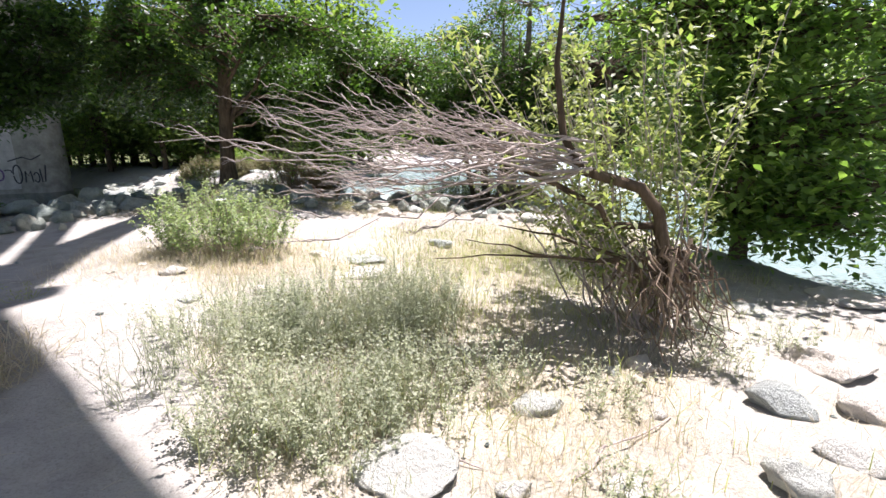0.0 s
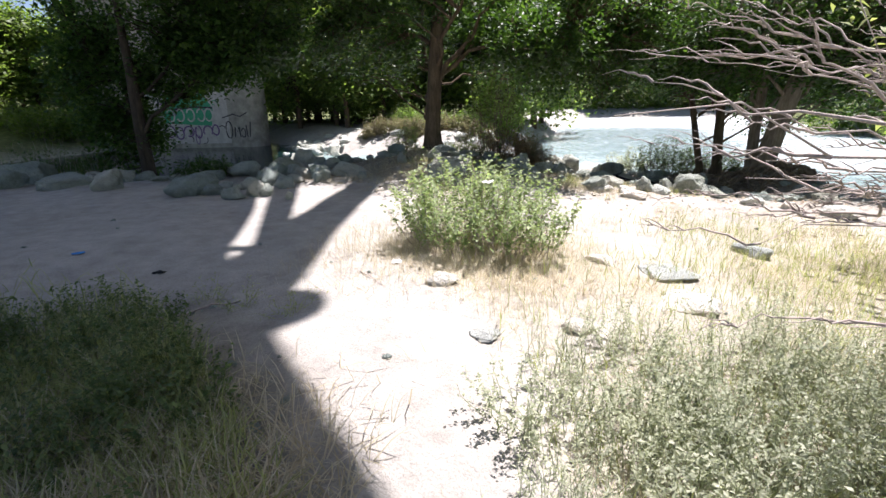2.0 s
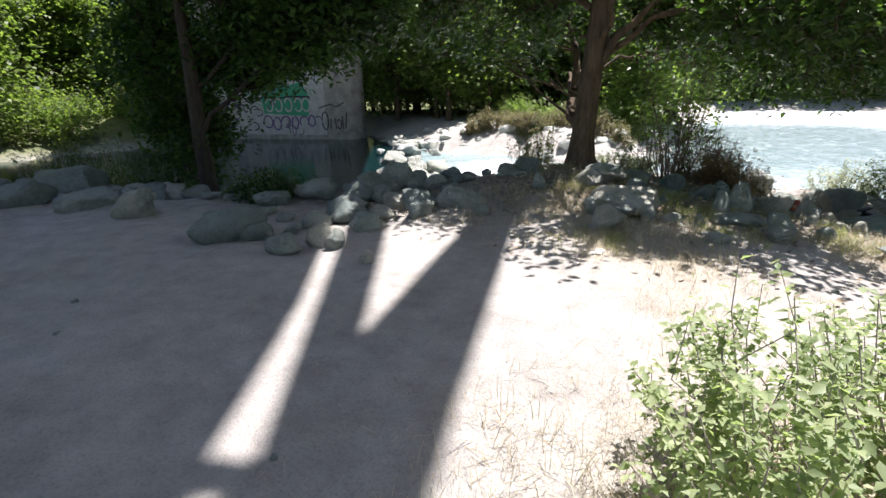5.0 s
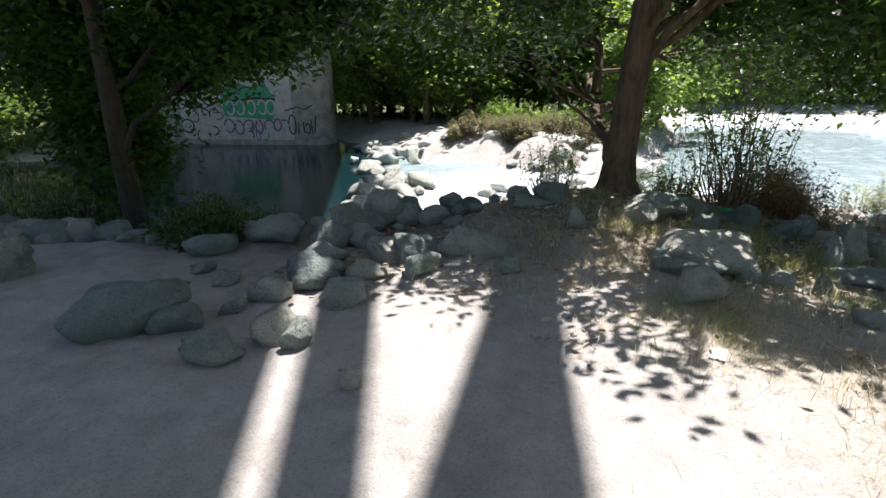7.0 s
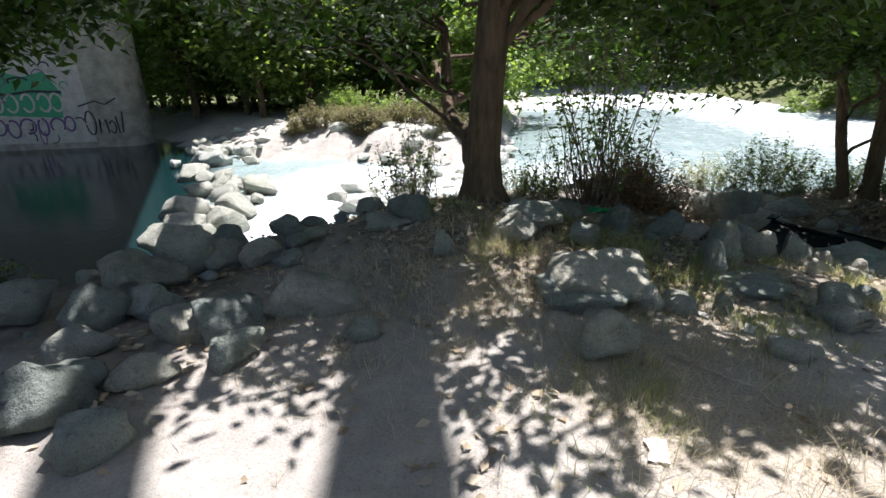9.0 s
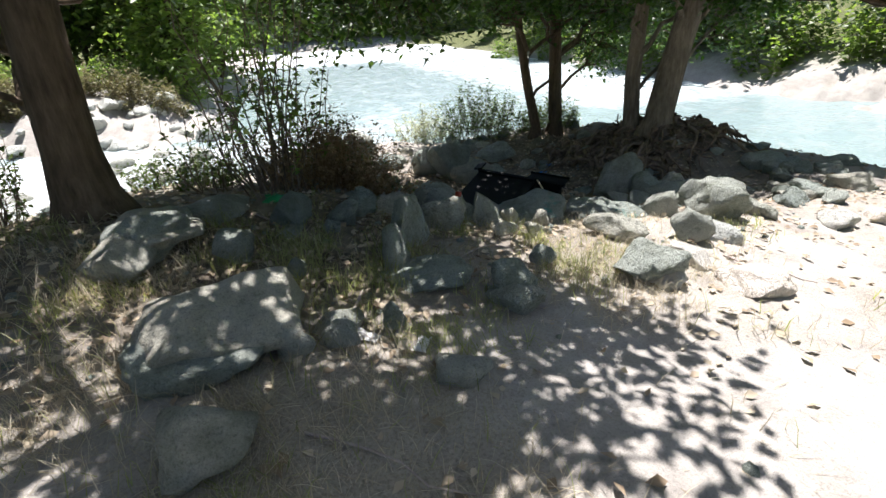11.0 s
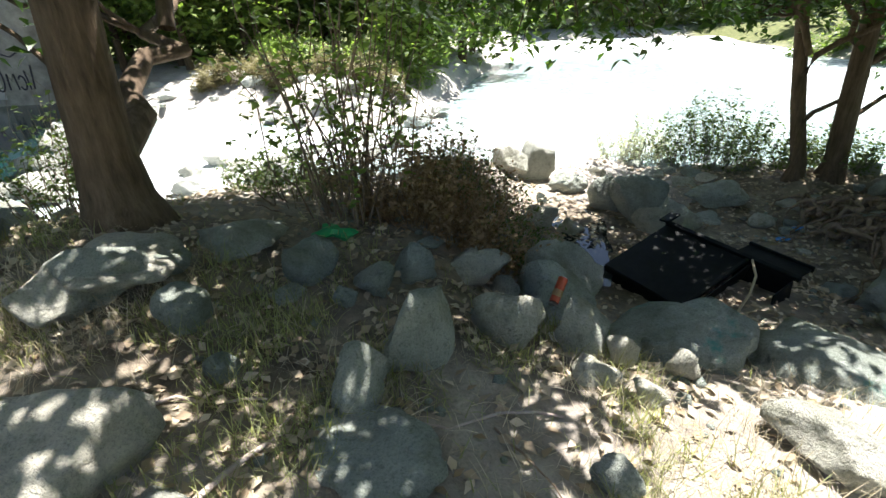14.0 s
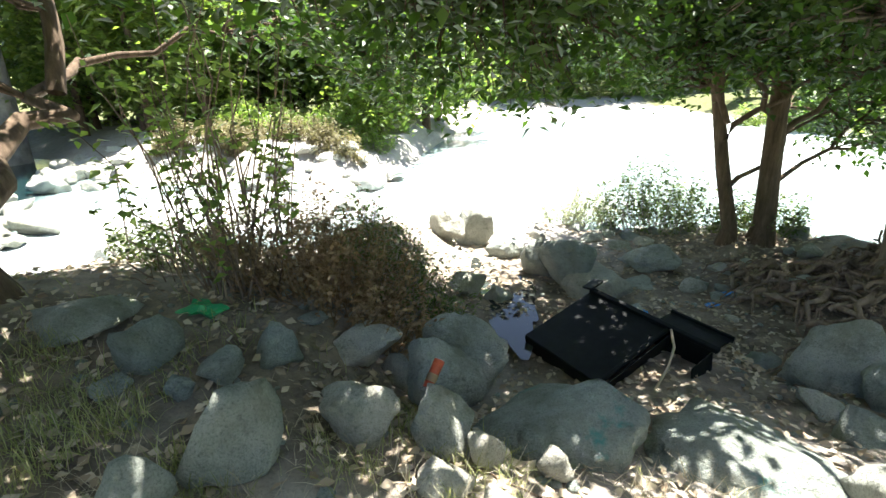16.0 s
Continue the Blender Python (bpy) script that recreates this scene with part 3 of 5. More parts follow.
def stone(x, y, sx, sy, sz, turn=0, z=None, mat=None, label="", lean=0, sink=0.35, name="boulder", facets=5, group="stones on the bank", heap=None):
    STONES[0] += 1
    if heap is not None:
        me = stone_mesh(STONES[0] * 31 + 5, sx, sy, sz, mat or ROCK, facets=facets)
        v = np.empty(len(me.vertices) * 3, np.float32)
        me.vertices.foreach_get("co", v)
        a = radians(turn)
        v = v.reshape(-1, 3) @ np.array(((math.cos(a), math.sin(a), 0), (-math.sin(a), math.cos(a), 0), (0, 0, 1)))
        heap.append((v + np.array((x, y, z + sz * (1 - sink * 2) * 0.8)), np.array([p.vertices[:] for p in me.polygons])))
        bpy.data.meshes.remove(me)
        return None
    big = max(sx, sy) > 0.28
    ob = new(name, stone_mesh(STONES[0] * 31 + 5, sx, sy, sz, mat or ROCK, facets=facets, level=4 if big else 3))
    zz = float(height(x, y)) if z is None else z
    ob.matrix_world = pose(x, y, zz + sz * (1 - sink * 2) * 0.8, lean, lean * 0.5, turn)
    return tagged(ob, label or "rounded grey river stone half sunk in earth", "stone", group)


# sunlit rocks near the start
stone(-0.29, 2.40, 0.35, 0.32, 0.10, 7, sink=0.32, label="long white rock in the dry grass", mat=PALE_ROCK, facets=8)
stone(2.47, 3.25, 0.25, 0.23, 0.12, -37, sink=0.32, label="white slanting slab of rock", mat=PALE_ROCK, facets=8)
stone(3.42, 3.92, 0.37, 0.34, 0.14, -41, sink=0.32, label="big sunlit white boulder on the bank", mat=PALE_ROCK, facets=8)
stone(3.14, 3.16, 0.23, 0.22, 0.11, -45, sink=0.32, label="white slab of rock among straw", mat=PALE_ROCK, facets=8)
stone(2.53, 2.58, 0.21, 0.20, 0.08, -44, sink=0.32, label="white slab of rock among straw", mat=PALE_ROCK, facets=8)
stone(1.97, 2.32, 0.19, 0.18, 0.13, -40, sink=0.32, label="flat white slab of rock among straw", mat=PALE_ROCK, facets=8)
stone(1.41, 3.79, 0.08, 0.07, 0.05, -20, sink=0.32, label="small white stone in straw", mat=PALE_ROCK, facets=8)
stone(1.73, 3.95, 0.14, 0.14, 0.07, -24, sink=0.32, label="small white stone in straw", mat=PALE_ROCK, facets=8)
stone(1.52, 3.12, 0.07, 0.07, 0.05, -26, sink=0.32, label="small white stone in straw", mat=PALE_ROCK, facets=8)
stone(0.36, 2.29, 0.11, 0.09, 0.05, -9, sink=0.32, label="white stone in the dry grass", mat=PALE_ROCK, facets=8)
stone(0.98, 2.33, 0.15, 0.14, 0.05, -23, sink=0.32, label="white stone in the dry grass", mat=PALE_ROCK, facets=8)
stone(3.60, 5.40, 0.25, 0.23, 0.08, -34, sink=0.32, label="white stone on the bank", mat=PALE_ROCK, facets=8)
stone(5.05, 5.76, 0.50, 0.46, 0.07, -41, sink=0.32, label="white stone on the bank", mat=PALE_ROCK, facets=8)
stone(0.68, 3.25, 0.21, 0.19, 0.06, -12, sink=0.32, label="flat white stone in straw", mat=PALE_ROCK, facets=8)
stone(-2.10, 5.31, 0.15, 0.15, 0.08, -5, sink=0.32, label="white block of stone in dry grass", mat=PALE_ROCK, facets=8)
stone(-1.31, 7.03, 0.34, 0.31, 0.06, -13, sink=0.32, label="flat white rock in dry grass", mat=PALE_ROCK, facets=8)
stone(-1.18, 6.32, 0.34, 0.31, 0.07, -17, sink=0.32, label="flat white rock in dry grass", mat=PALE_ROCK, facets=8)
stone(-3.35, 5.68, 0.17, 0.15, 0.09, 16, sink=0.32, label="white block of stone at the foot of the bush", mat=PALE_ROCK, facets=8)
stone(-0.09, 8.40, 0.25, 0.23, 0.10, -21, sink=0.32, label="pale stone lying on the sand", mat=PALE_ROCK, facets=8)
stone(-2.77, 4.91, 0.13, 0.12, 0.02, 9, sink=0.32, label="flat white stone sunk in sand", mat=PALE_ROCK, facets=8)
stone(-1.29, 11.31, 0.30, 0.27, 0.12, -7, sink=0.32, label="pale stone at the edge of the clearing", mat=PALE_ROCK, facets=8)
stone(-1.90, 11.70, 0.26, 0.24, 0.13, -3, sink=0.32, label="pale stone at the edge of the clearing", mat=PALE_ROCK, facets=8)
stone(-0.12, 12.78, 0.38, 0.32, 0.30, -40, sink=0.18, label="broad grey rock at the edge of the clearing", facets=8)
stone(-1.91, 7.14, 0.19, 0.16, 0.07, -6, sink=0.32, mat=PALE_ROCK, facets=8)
# stones of the bank, from the slab by the track to the puddle
stone(-3.66, 12.79, 0.23, 0.17, 0.27, 24, sink=0.18, label="pale grey boulder with flat faces", facets=7)
stone(-3.87, 12.40, 0.16, 0.13, 0.21, 36, sink=0.18, label="wedge-shaped grey boulder in the grass", facets=7)
stone(-3.22, 13.16, 0.23, 0.17, 0.23, 9, sink=0.18, label="round green-grey speckled boulder", facets=7)
stone(-2.86, 13.90, 0.30, 0.20, 0.32, 1, sink=0.18, z=-0.45, label="broad grey boulder behind the spray can", facets=7)
stone(-2.80, 14.55, 0.40, 0.28, 0.40, -1, sink=0.18, z=-0.78, label="broad grey boulder beside the puddle", facets=7)
stone(-3.86, 13.68, 0.16, 0.12, 0.17, 20, sink=0.18, facets=7)
stone(-3.52, 14.22, 0.36, 0.27, 0.17, 11, sink=0.18, label="broad grey boulder with a pale rim", facets=7)
stone(-3.89, 14.24, 0.14, 0.10, 0.03, 18, sink=0.18, facets=7)
stone(-4.53, 13.38, 0.20, 0.15, 0.19, 35, sink=0.18, facets=7)
stone(-5.14, 13.60, 0.34, 0.26, 0.10, 41, sink=0.18, label="broad grey boulder under the tree", facets=7)
stone(-5.57, 12.89, 0.39, 0.30, 0.17, 55, sink=0.18, label="grey boulder under the tree", facets=7)
stone(-4.59, 12.41, 0.09, 0.07, 0.12, 51, sink=0.18, facets=7)
stone(-2.12, 13.52, 0.66, 0.42, 0.26, 32, sink=0.18, z=-0.52, mat=PAINTED_ROCK, lean=-12, label="broad slab of rock with a turquoise paint mark", facets=9)
stone(-2.75, 13.15, 0.17, 0.13, 0.22, -3, sink=0.18, label="speckled pale boulder in dappled light", facets=7)
stone(-2.54, 13.05, 0.10, 0.08, 0.14, -9, sink=0.18, label="narrow upright stone in sunlight", facets=7)
stone(-2.72, 12.84, 0.14, 0.10, 0.10, -5, sink=0.18, facets=7)
stone(-2.29, 13.27, 0.10, 0.08, 0.14, -14, sink=0.18, facets=7)
stone(-2.18, 13.06, 0.10, 0.08, 0.13, -19, sink=0.18, facets=7)
stone(-2.45, 12.74, 0.10, 0.08, 0.09, -13, sink=0.18, facets=7)
stone(-2.88, 16.90, 0.26, 0.19, 0.20, 0, sink=0.18, facets=7)
stone(-2.49, 16.78, 0.20, 0.15, 0.14, -4, sink=0.18, facets=7)
stone(-4.24, 13.19, 0.08, 0.07, 0.08, 32, sink=0.18, facets=7)
stone(-4.58, 13.12, 0.12, 0.08, 0.06, 39, sink=0.18, facets=7)
stone(-1.10, 13.46, 0.70, 0.50, 0.20, -32, sink=0.18, z=-0.60, mat=PAINTED_ROCK, label="long flat slab of grey rock with a turquoise paint mark", facets=9)
stone(-4.21, 13.18, 0.08, 0.06, 0.07, 40, sink=0.18, facets=7)
stone(-3.23, 14.29, 0.16, 0.13, 0.19, 13, sink=0.18, facets=7)
stone(-4.41, 11.68, 0.15, 0.12, 0.09, 28, sink=0.18, facets=7)
stone(-4.10, 11.60, 0.09, 0.07, 0.12, 18, sink=0.18, label="tall slim grey stone set in earth", facets=7)
stone(-3.25, 11.63, 0.17, 0.13, 0.20, -17, sink=0.18, label="pale rounded boulder in the grass", facets=7)
stone(-3.73, 12.14, 0.34, 0.26, 0.07, 2, sink=0.18, label="flat dark rock level with the earth", facets=7)
stone(-4.97, 12.70, 0.17, 0.13, 0.17, 29, sink=0.18, facets=7)
stone(-5.55, 12.81, 0.29, 0.22, 0.21, 37, sink=0.18, label="grey boulder under the tree", facets=7)
stone(-1.68, 12.59, 0.32, 0.24, 0.16, -41, sink=0.18, label="pale boulder in broken sunlight", facets=7)
stone(-1.05, 12.25, 0.21, 0.15, 0.20, -53, sink=0.18, label="pale boulder in broken sunlight", facets=7)
stone(-2.02, 11.76, 0.30, 0.26, 0.20, -48, sink=0.18, label="long pale boulder in broken sunlight", facets=7)
stone(-0.55, 13.11, 0.23, 0.17, 0.20, -48, sink=0.18, facets=7)
stone(0.38, 15.07, 0.39, 0.30, 0.48, -40, sink=0.18, label="tall pale boulder standing on the bank", facets=7)
stone(0.54, 14.60, 0.24, 0.19, 0.23, -44, sink=0.18, facets=7)
stone(0.99, 14.59, 0.23, 0.17, 0.23, -47, sink=0.18, facets=7)
stone(1.39, 14.19, 0.32, 0.24, 0.22, -52, sink=0.18, facets=7)
stone(-2.71, 12.19, 0.12, 0.08, 0.12, -27, sink=0.18, facets=7)
stone(-2.87, 19.20, 0.35, 0.26, 0.43, -5, sink=0.18, label="pale boulder at the water's edge", facets=7)
stone(-3.42, 18.92, 0.34, 0.26, 0.31, -2, sink=0.18, facets=7)
stone(-2.37, 18.73, 0.34, 0.26, 0.20, -9, sink=0.18, facets=7)
stone(-1.99, 17.70, 0.28, 0.21, 0.35, -13, sink=0.18, facets=7)
stone(-1.48, 17.37, 0.43, 0.32, 0.44, -17, sink=0.18, label="big round boulder beside the puddle", facets=7)
stone(-1.10, 17.02, 0.46, 0.35, 0.30, -21, sink=0.18, label="flat-faced boulder behind the black box", facets=7)
stone(-0.31, 18.13, 0.45, 0.35, 0.20, -23, sink=0.18, label="pale flat boulder on the wet ground", facets=7)
stone(-4.98, 11.72, 0.50, 0.42, 0.22, 52, sink=0.18, label="wide flat-topped grey slab in dappled shade", facets=8)
# line of boulders along the pool and round the tree
stone(-5.12, 11.57, 0.42, 0.31, 0.16, -10, sink=0.18, label="large pale grey boulder in dappled light", facets=7)
stone(-5.10, 10.88, 0.22, 0.16, 0.21, -13, sink=0.18, label="rounded grey stone in front of the boulder", facets=7)
stone(-4.69, 11.47, 0.12, 0.09, 0.15, -17, sink=0.18, facets=7)
stone(-4.06, 13.39, 0.16, 0.13, 0.16, -17, sink=0.18, facets=7)
stone(-5.71, 12.57, 0.24, 0.19, 0.20, -1, sink=0.18, label="grey boulder at the foot of the tree", facets=7)
stone(-3.25, 11.57, 0.22, 0.16, 0.14, -35, sink=0.18, facets=7)
stone(-3.88, 11.02, 0.17, 0.13, 0.08, -32, sink=0.18, facets=7)
stone(-4.42, 11.54, 0.15, 0.12, 0.09, -21, sink=0.18, facets=7)
stone(-6.36, 12.17, 0.12, 0.09, 0.15, 8, sink=0.18, facets=7)
stone(-7.31, 11.38, 0.43, 0.31, 0.24, 25, sink=0.18, label="broad rock under the tree with leaf shadows", facets=7)
stone(-8.75, 11.94, 0.31, 0.23, 0.35, 37, sink=0.18, label="dark boulder at the edge of the pool", facets=7)
stone(-8.55, 12.06, 0.23, 0.17, 0.21, 35, sink=0.18, facets=7)
stone(-8.92, 10.98, 0.26, 0.19, 0.24, 47, sink=0.18, facets=7)
stone(-8.58, 11.12, 0.24, 0.19, 0.16, 42, sink=0.18, facets=7)
stone(-8.05, 10.84, 0.22, 0.16, 0.19, 39, sink=0.18, facets=7)
stone(-7.77, 10.92, 0.26, 0.20, 0.22, 35, sink=0.18, facets=7)
stone(-8.45, 10.09, 0.30, 0.23, 0.14, 52, sink=0.18, label="large smooth boulder at the edge of the sand", facets=7)
stone(-7.92, 9.77, 0.20, 0.15, 0.13, 51, sink=0.18, label="pale stone on the sand", facets=7)
stone(-8.72, 10.57, 0.24, 0.19, 0.16, 49, sink=0.18, facets=7)
stone(-7.55, 10.60, 0.20, 0.15, 0.17, 35, sink=0.18, facets=7)
stone(-8.06, 10.32, 0.23, 0.17, 0.14, 45, sink=0.18, facets=7)
stone(-9.69, 11.00, 0.27, 0.20, 0.20, 53, sink=0.18, facets=7)
stone(-6.76, 10.90, 0.12, 0.08, 0.13, 19, sink=0.18, facets=7)
stone(-5.39, 13.11, 0.23, 0.17, 0.14, -4, sink=0.18, facets=7)
stone(-7.05, 12.93, 0.35, 0.27, 0.09, 15, sink=0.18, facets=7)
stone(-9.14, 8.76, 0.49, 0.37, 0.28, 62, sink=0.18, label="large smooth boulder at the edge of the sand", facets=7)
stone(-8.78, 8.80, 0.21, 0.15, 0.15, 58, sink=0.18, facets=7)
stone(-8.63, 9.23, 0.13, 0.09, 0.10, 52, sink=0.18, facets=7)
stone(-8.53, 9.54, 0.21, 0.16, 0.17, 47, sink=0.18, facets=7)
stone(-8.17, 8.63, 0.22, 0.16, 0.13, 55, sink=0.18, label="angular grey stone on the sand", facets=7)
stone(-9.68, 9.81, 0.14, 0.10, 0.09, 54, sink=0.18, facets=7)
stone(-9.23, 9.68, 0.15, 0.12, 0.09, 52, sink=0.18, facets=7)
stone(-7.72, 9.02, 0.13, 0.09, 0.16, 44, sink=0.18, facets=7)
stone(-7.98, 8.98, 0.19, 0.14, 0.21, 48, sink=0.18, facets=7)
stone(-7.84, 9.69, 0.19, 0.14, 0.17, 38, sink=0.18, facets=7)
stone(-8.30, 9.97, 0.28, 0.21, 0.26, 40, sink=0.18, facets=7)
stone(-7.06, 8.71, 0.07, 0.06, 0.09, 37, sink=0.18, label="narrow upright stone on the sand", facets=7)
stone(-12.31, 10.44, 0.32, 0.24, 0.13, 62, sink=0.18, facets=7)
stone(-12.50, 9.86, 0.28, 0.21, 0.23, 67, sink=0.18, facets=7)
stone(-10.02, 10.25, 0.31, 0.23, 0.13, 52, sink=0.18, facets=7)
stone(-9.85, 10.81, 0.20, 0.14, 0.10, 47, sink=0.18, facets=7)
stone(-10.77, 10.55, 0.23, 0.17, 0.13, 54, sink=0.18, facets=7)
stone(-14.12, 8.60, 0.59, 0.44, 0.26, 70, sink=0.18, label="long boulder in the row by the pool", facets=7)
stone(-15.35, 9.88, 0.65, 0.49, 0.38, 66, sink=0.18, label="broad boulder in the row by the pool", facets=7)
stone(-11.35, 8.81, 0.32, 0.24, 0.27, 62, sink=0.18, facets=7)
stone(-12.72, 9.03, 0.59, 0.44, 0.20, 65, sink=0.18, facets=7)
stone(-12.10, 10.36, 0.35, 0.26, 0.21, 56, sink=0.18, facets=7)
stone(-12.62, 9.97, 0.43, 0.32, 0.22, 60, sink=0.18, facets=7)
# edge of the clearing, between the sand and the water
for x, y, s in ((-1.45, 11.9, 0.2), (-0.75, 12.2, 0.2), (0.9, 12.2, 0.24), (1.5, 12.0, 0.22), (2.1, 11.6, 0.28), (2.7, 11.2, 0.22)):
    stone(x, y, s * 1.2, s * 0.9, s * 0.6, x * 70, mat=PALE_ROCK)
r = np.random.default_rng(12)
for k in range(44):
    x = r.uniform(-21, -9.0)
    y = np.interp(x, [-21, -16, -12, -9.5, -8], [8.8, 9.2, 9.5, 9.9, 10.8]) + r.uniform(0.2, 2.0)
    s = r.uniform(0.10, 0.34)
    stone(x, y, s * r.uniform(1, 1.4), s, s * r.uniform(0.6, 0.85), r.uniform(0, 180), sink=0.25)
for k in range(46):
    x, y = r.uniform(-11.2, -6.6), r.uniform(10.2, 14.2)
    s = r.uniform(0.08, 0.30)
    if y < 10.2 + 0.45 * (x + 11.2) or math.hypot(x + 6.06, y - 13.65) < 0.9:
        continue
    stone(x, y, s * r.uniform(1, 1.4), s, s * r.uniform(0.6, 0.85), r.uniform(0, 180), sink=0.2)
# dam of stones between the pool and the rapids
DAM, DAM_PALE, FAR_ROCKS = [], [], []
for k in range(60):
    f = r.uniform(0, 1)
    x, y = -11.1 - 9.2 * f + r.normal(0, 0.5), 15.9 + 15.2 * f + r.normal(0, 0.8)
    s = r.uniform(0.2, 0.5)
    stone(x, y, s * 1.2, s, s * 0.8, r.uniform(0, 180), z=WL + r.uniform(-0.1, 0.15), sink=0.2, heap=DAM_PALE if k % 4 == 0 else DAM)
# stones in the rapids and along the far bank
for k in range(70):
    x = r.uniform(-20, -5.5)
    y = 24.0 + 0.25 * max(-9 - x, 0) + r.uniform(-0.8, 3.5)
    s = r.uniform(0.12, 0.38)
    stone(x, y, s * 1.3, s, s * 0.6, r.uniform(0, 180), z=float(height(x, y)), heap=FAR_ROCKS)
for x, y, s in ((-9.2, 18.5, 0.45), (-8.2, 19.6, 0.4), (-9.8, 20.6, 0.4), (-7.4, 18.0, 0.35), (-6.9, 21.0, 0.3), (-8.8, 16.9, 0.3)):
    stone(x, y, s * 1.5, s, s * 0.6, x * 40, z=WL, mat=PALE_ROCK, label="wet rock in the rapids", group="rocks in the rapids", sink=0.25)
for k in range(40):
    f = r.uniform(0, 1)
    x, y = -9.6 + 2.4 * f + r.normal(0, 0.9), 16.2 + 7.5 * f + r.normal(0, 0.8)
    s = r.uniform(0.1, 0.3)
    stone(x, y, s * 1.4, s, s * 0.7, r.uniform(0, 180), z=WL - 0.03, sink=0.25, heap=DAM)
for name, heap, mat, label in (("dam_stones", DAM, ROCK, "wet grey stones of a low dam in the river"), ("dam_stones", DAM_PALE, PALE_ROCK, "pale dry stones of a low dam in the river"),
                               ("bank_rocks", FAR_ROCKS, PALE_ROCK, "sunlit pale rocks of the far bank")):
    me = mesh_of(name, *joined(heap), mat)
    smooth(me)
    tagged(new(name, me), label, "stones", kind="stuff")
# stones of the bank by the right-hand trees
for k in range(46):
    x, y = r.uniform(-0.2, 3.4), r.uniform(12.6, 15.6)
    s = r.uniform(0.09, 0.26)
    if math.hypot(x + 0.9, y - 13.6) > 0.9:
        stone(x, y, s * 1.3, s, s * 0.7, r.uniform(0, 180))
for k in range(36):
    x, y = r.uniform(-1.9, 2.4), r.uniform(16.2, 20.3)
    s = r.uniform(0.07, 0.2)
    stone(x, y, s * 1.3, s, s * 0.7, r.uniform(0, 180))
# pebbles that nobody could count
px, py = r.uniform(-10, 4, 1600), r.uniform(0, 19, 1600)
keep = (litter_shade_at(px, py) > 0.25) | (r.uniform(0, 1, 1600) < 0.06)
px, py = px[keep], py[keep]
ico = stone_mesh(3, 1, 1, 0.6, ROCK, level=1)
iv = np.empty(len(ico.vertices) * 3, np.float32)
ico.vertices.foreach_get("co", iv)
it = np.array([p.vertices[:] for p in ico.polygons])
pv, pt = scatter(np.stack((px, py, height(px, py) + 0.005), -1), r.uniform(0.012, 0.045, len(px)), (iv.reshape(-1, 3), it), (-0.3, 0.3))
tagged(new("pebbles", mesh_of("pebbles", pv, pt, ROCK)), "small grey pebbles strewn over the sand", "pebbles", kind="stuff")


# ---- trees ----
def tree(name, label, trunk, radii, blobs, clumps, leaves, leaf_size, mat, spread=0.32, limbs=None, bark=BARK, group="", shape=LEAF_SHAPE, twig_sides=4, parent_z=True, limb_r=0.35):
    """A tree: a tapered trunk with limbs that reach the clumps of its crown. blobs: centre and radii of the crown's masses, with a weight."""
    trunk = np.asarray(trunk, float)
    thing = new(name)
    thing.location = trunk[0]
    origin = trunk[0]
    wood = [tube(trunk - origin, radii, 12)]
    ends = []
    for a, b, ra, sag in limbs or ():
        p = bent(a, b, sag, 9, 0.025)
        wood.append(tube(p - origin, np.linspace(ra, ra * 0.25, 9), 8))
        ends.append(p)
    knots = np.concatenate([trunk[len(trunk) // 3:]] + [p[2:] for p in ends])
    weights = np.array([b[6] for b in blobs], float)
    pick = RNG.choice(len(blobs), clumps, p=weights / weights.sum())
    dirs = RNG.normal(0, 1, (clumps, 3))
    dirs /= np.linalg.norm(dirs, axis=1)[:, None]
    rad = RNG.uniform(0.35, 1.0, clumps) ** 0.5
    B = np.array([b[:6] for b in blobs], float)
    heads = B[pick, :3] + dirs * B[pick, 3:] * rad[:, None]
    foliage = []
    for h in heads:
        k = np.argmin(np.linalg.norm(knots - h, axis=1) + 0.6 * np.maximum(knots[:, 2] - h[2], 0))
        d = np.linalg.norm(knots[k] - h)
        p = bent(knots[k], h, 0.08 * d, 6, 0.05)
        wood.append(tube(p - origin, np.linspace(min(0.012 + 0.010 * d, 0.05), 0.004, 6), twig_sides))
        n = int(leaves * RNG.uniform(0.5, 1.5))
        tt = RNG.uniform(0.35, 1.15, n)
        along = np.stack([np.interp(tt, np.linspace(0, 1, 6), p[:, c]) for c in range(3)], -1)
        foliage.append(along + RNG.normal(0, spread, (n, 3)) * np.array((1, 1, 0.6)) - origin)
    pts = np.concatenate(foliage)
    wm_ = mesh_of("trunk", *joined(wood), bark)
    smooth(wm_)
    part("trunk", wm_, bark, thing)
    tagged(part("crown", mesh_of("crown", *scatter(pts, leaf_size, shape), mat), mat, thing), kind="stuff")
    return tagged(thing, label, "tree", group)


def sprout(x, y):
    return float(height(x, y)) - 0.08


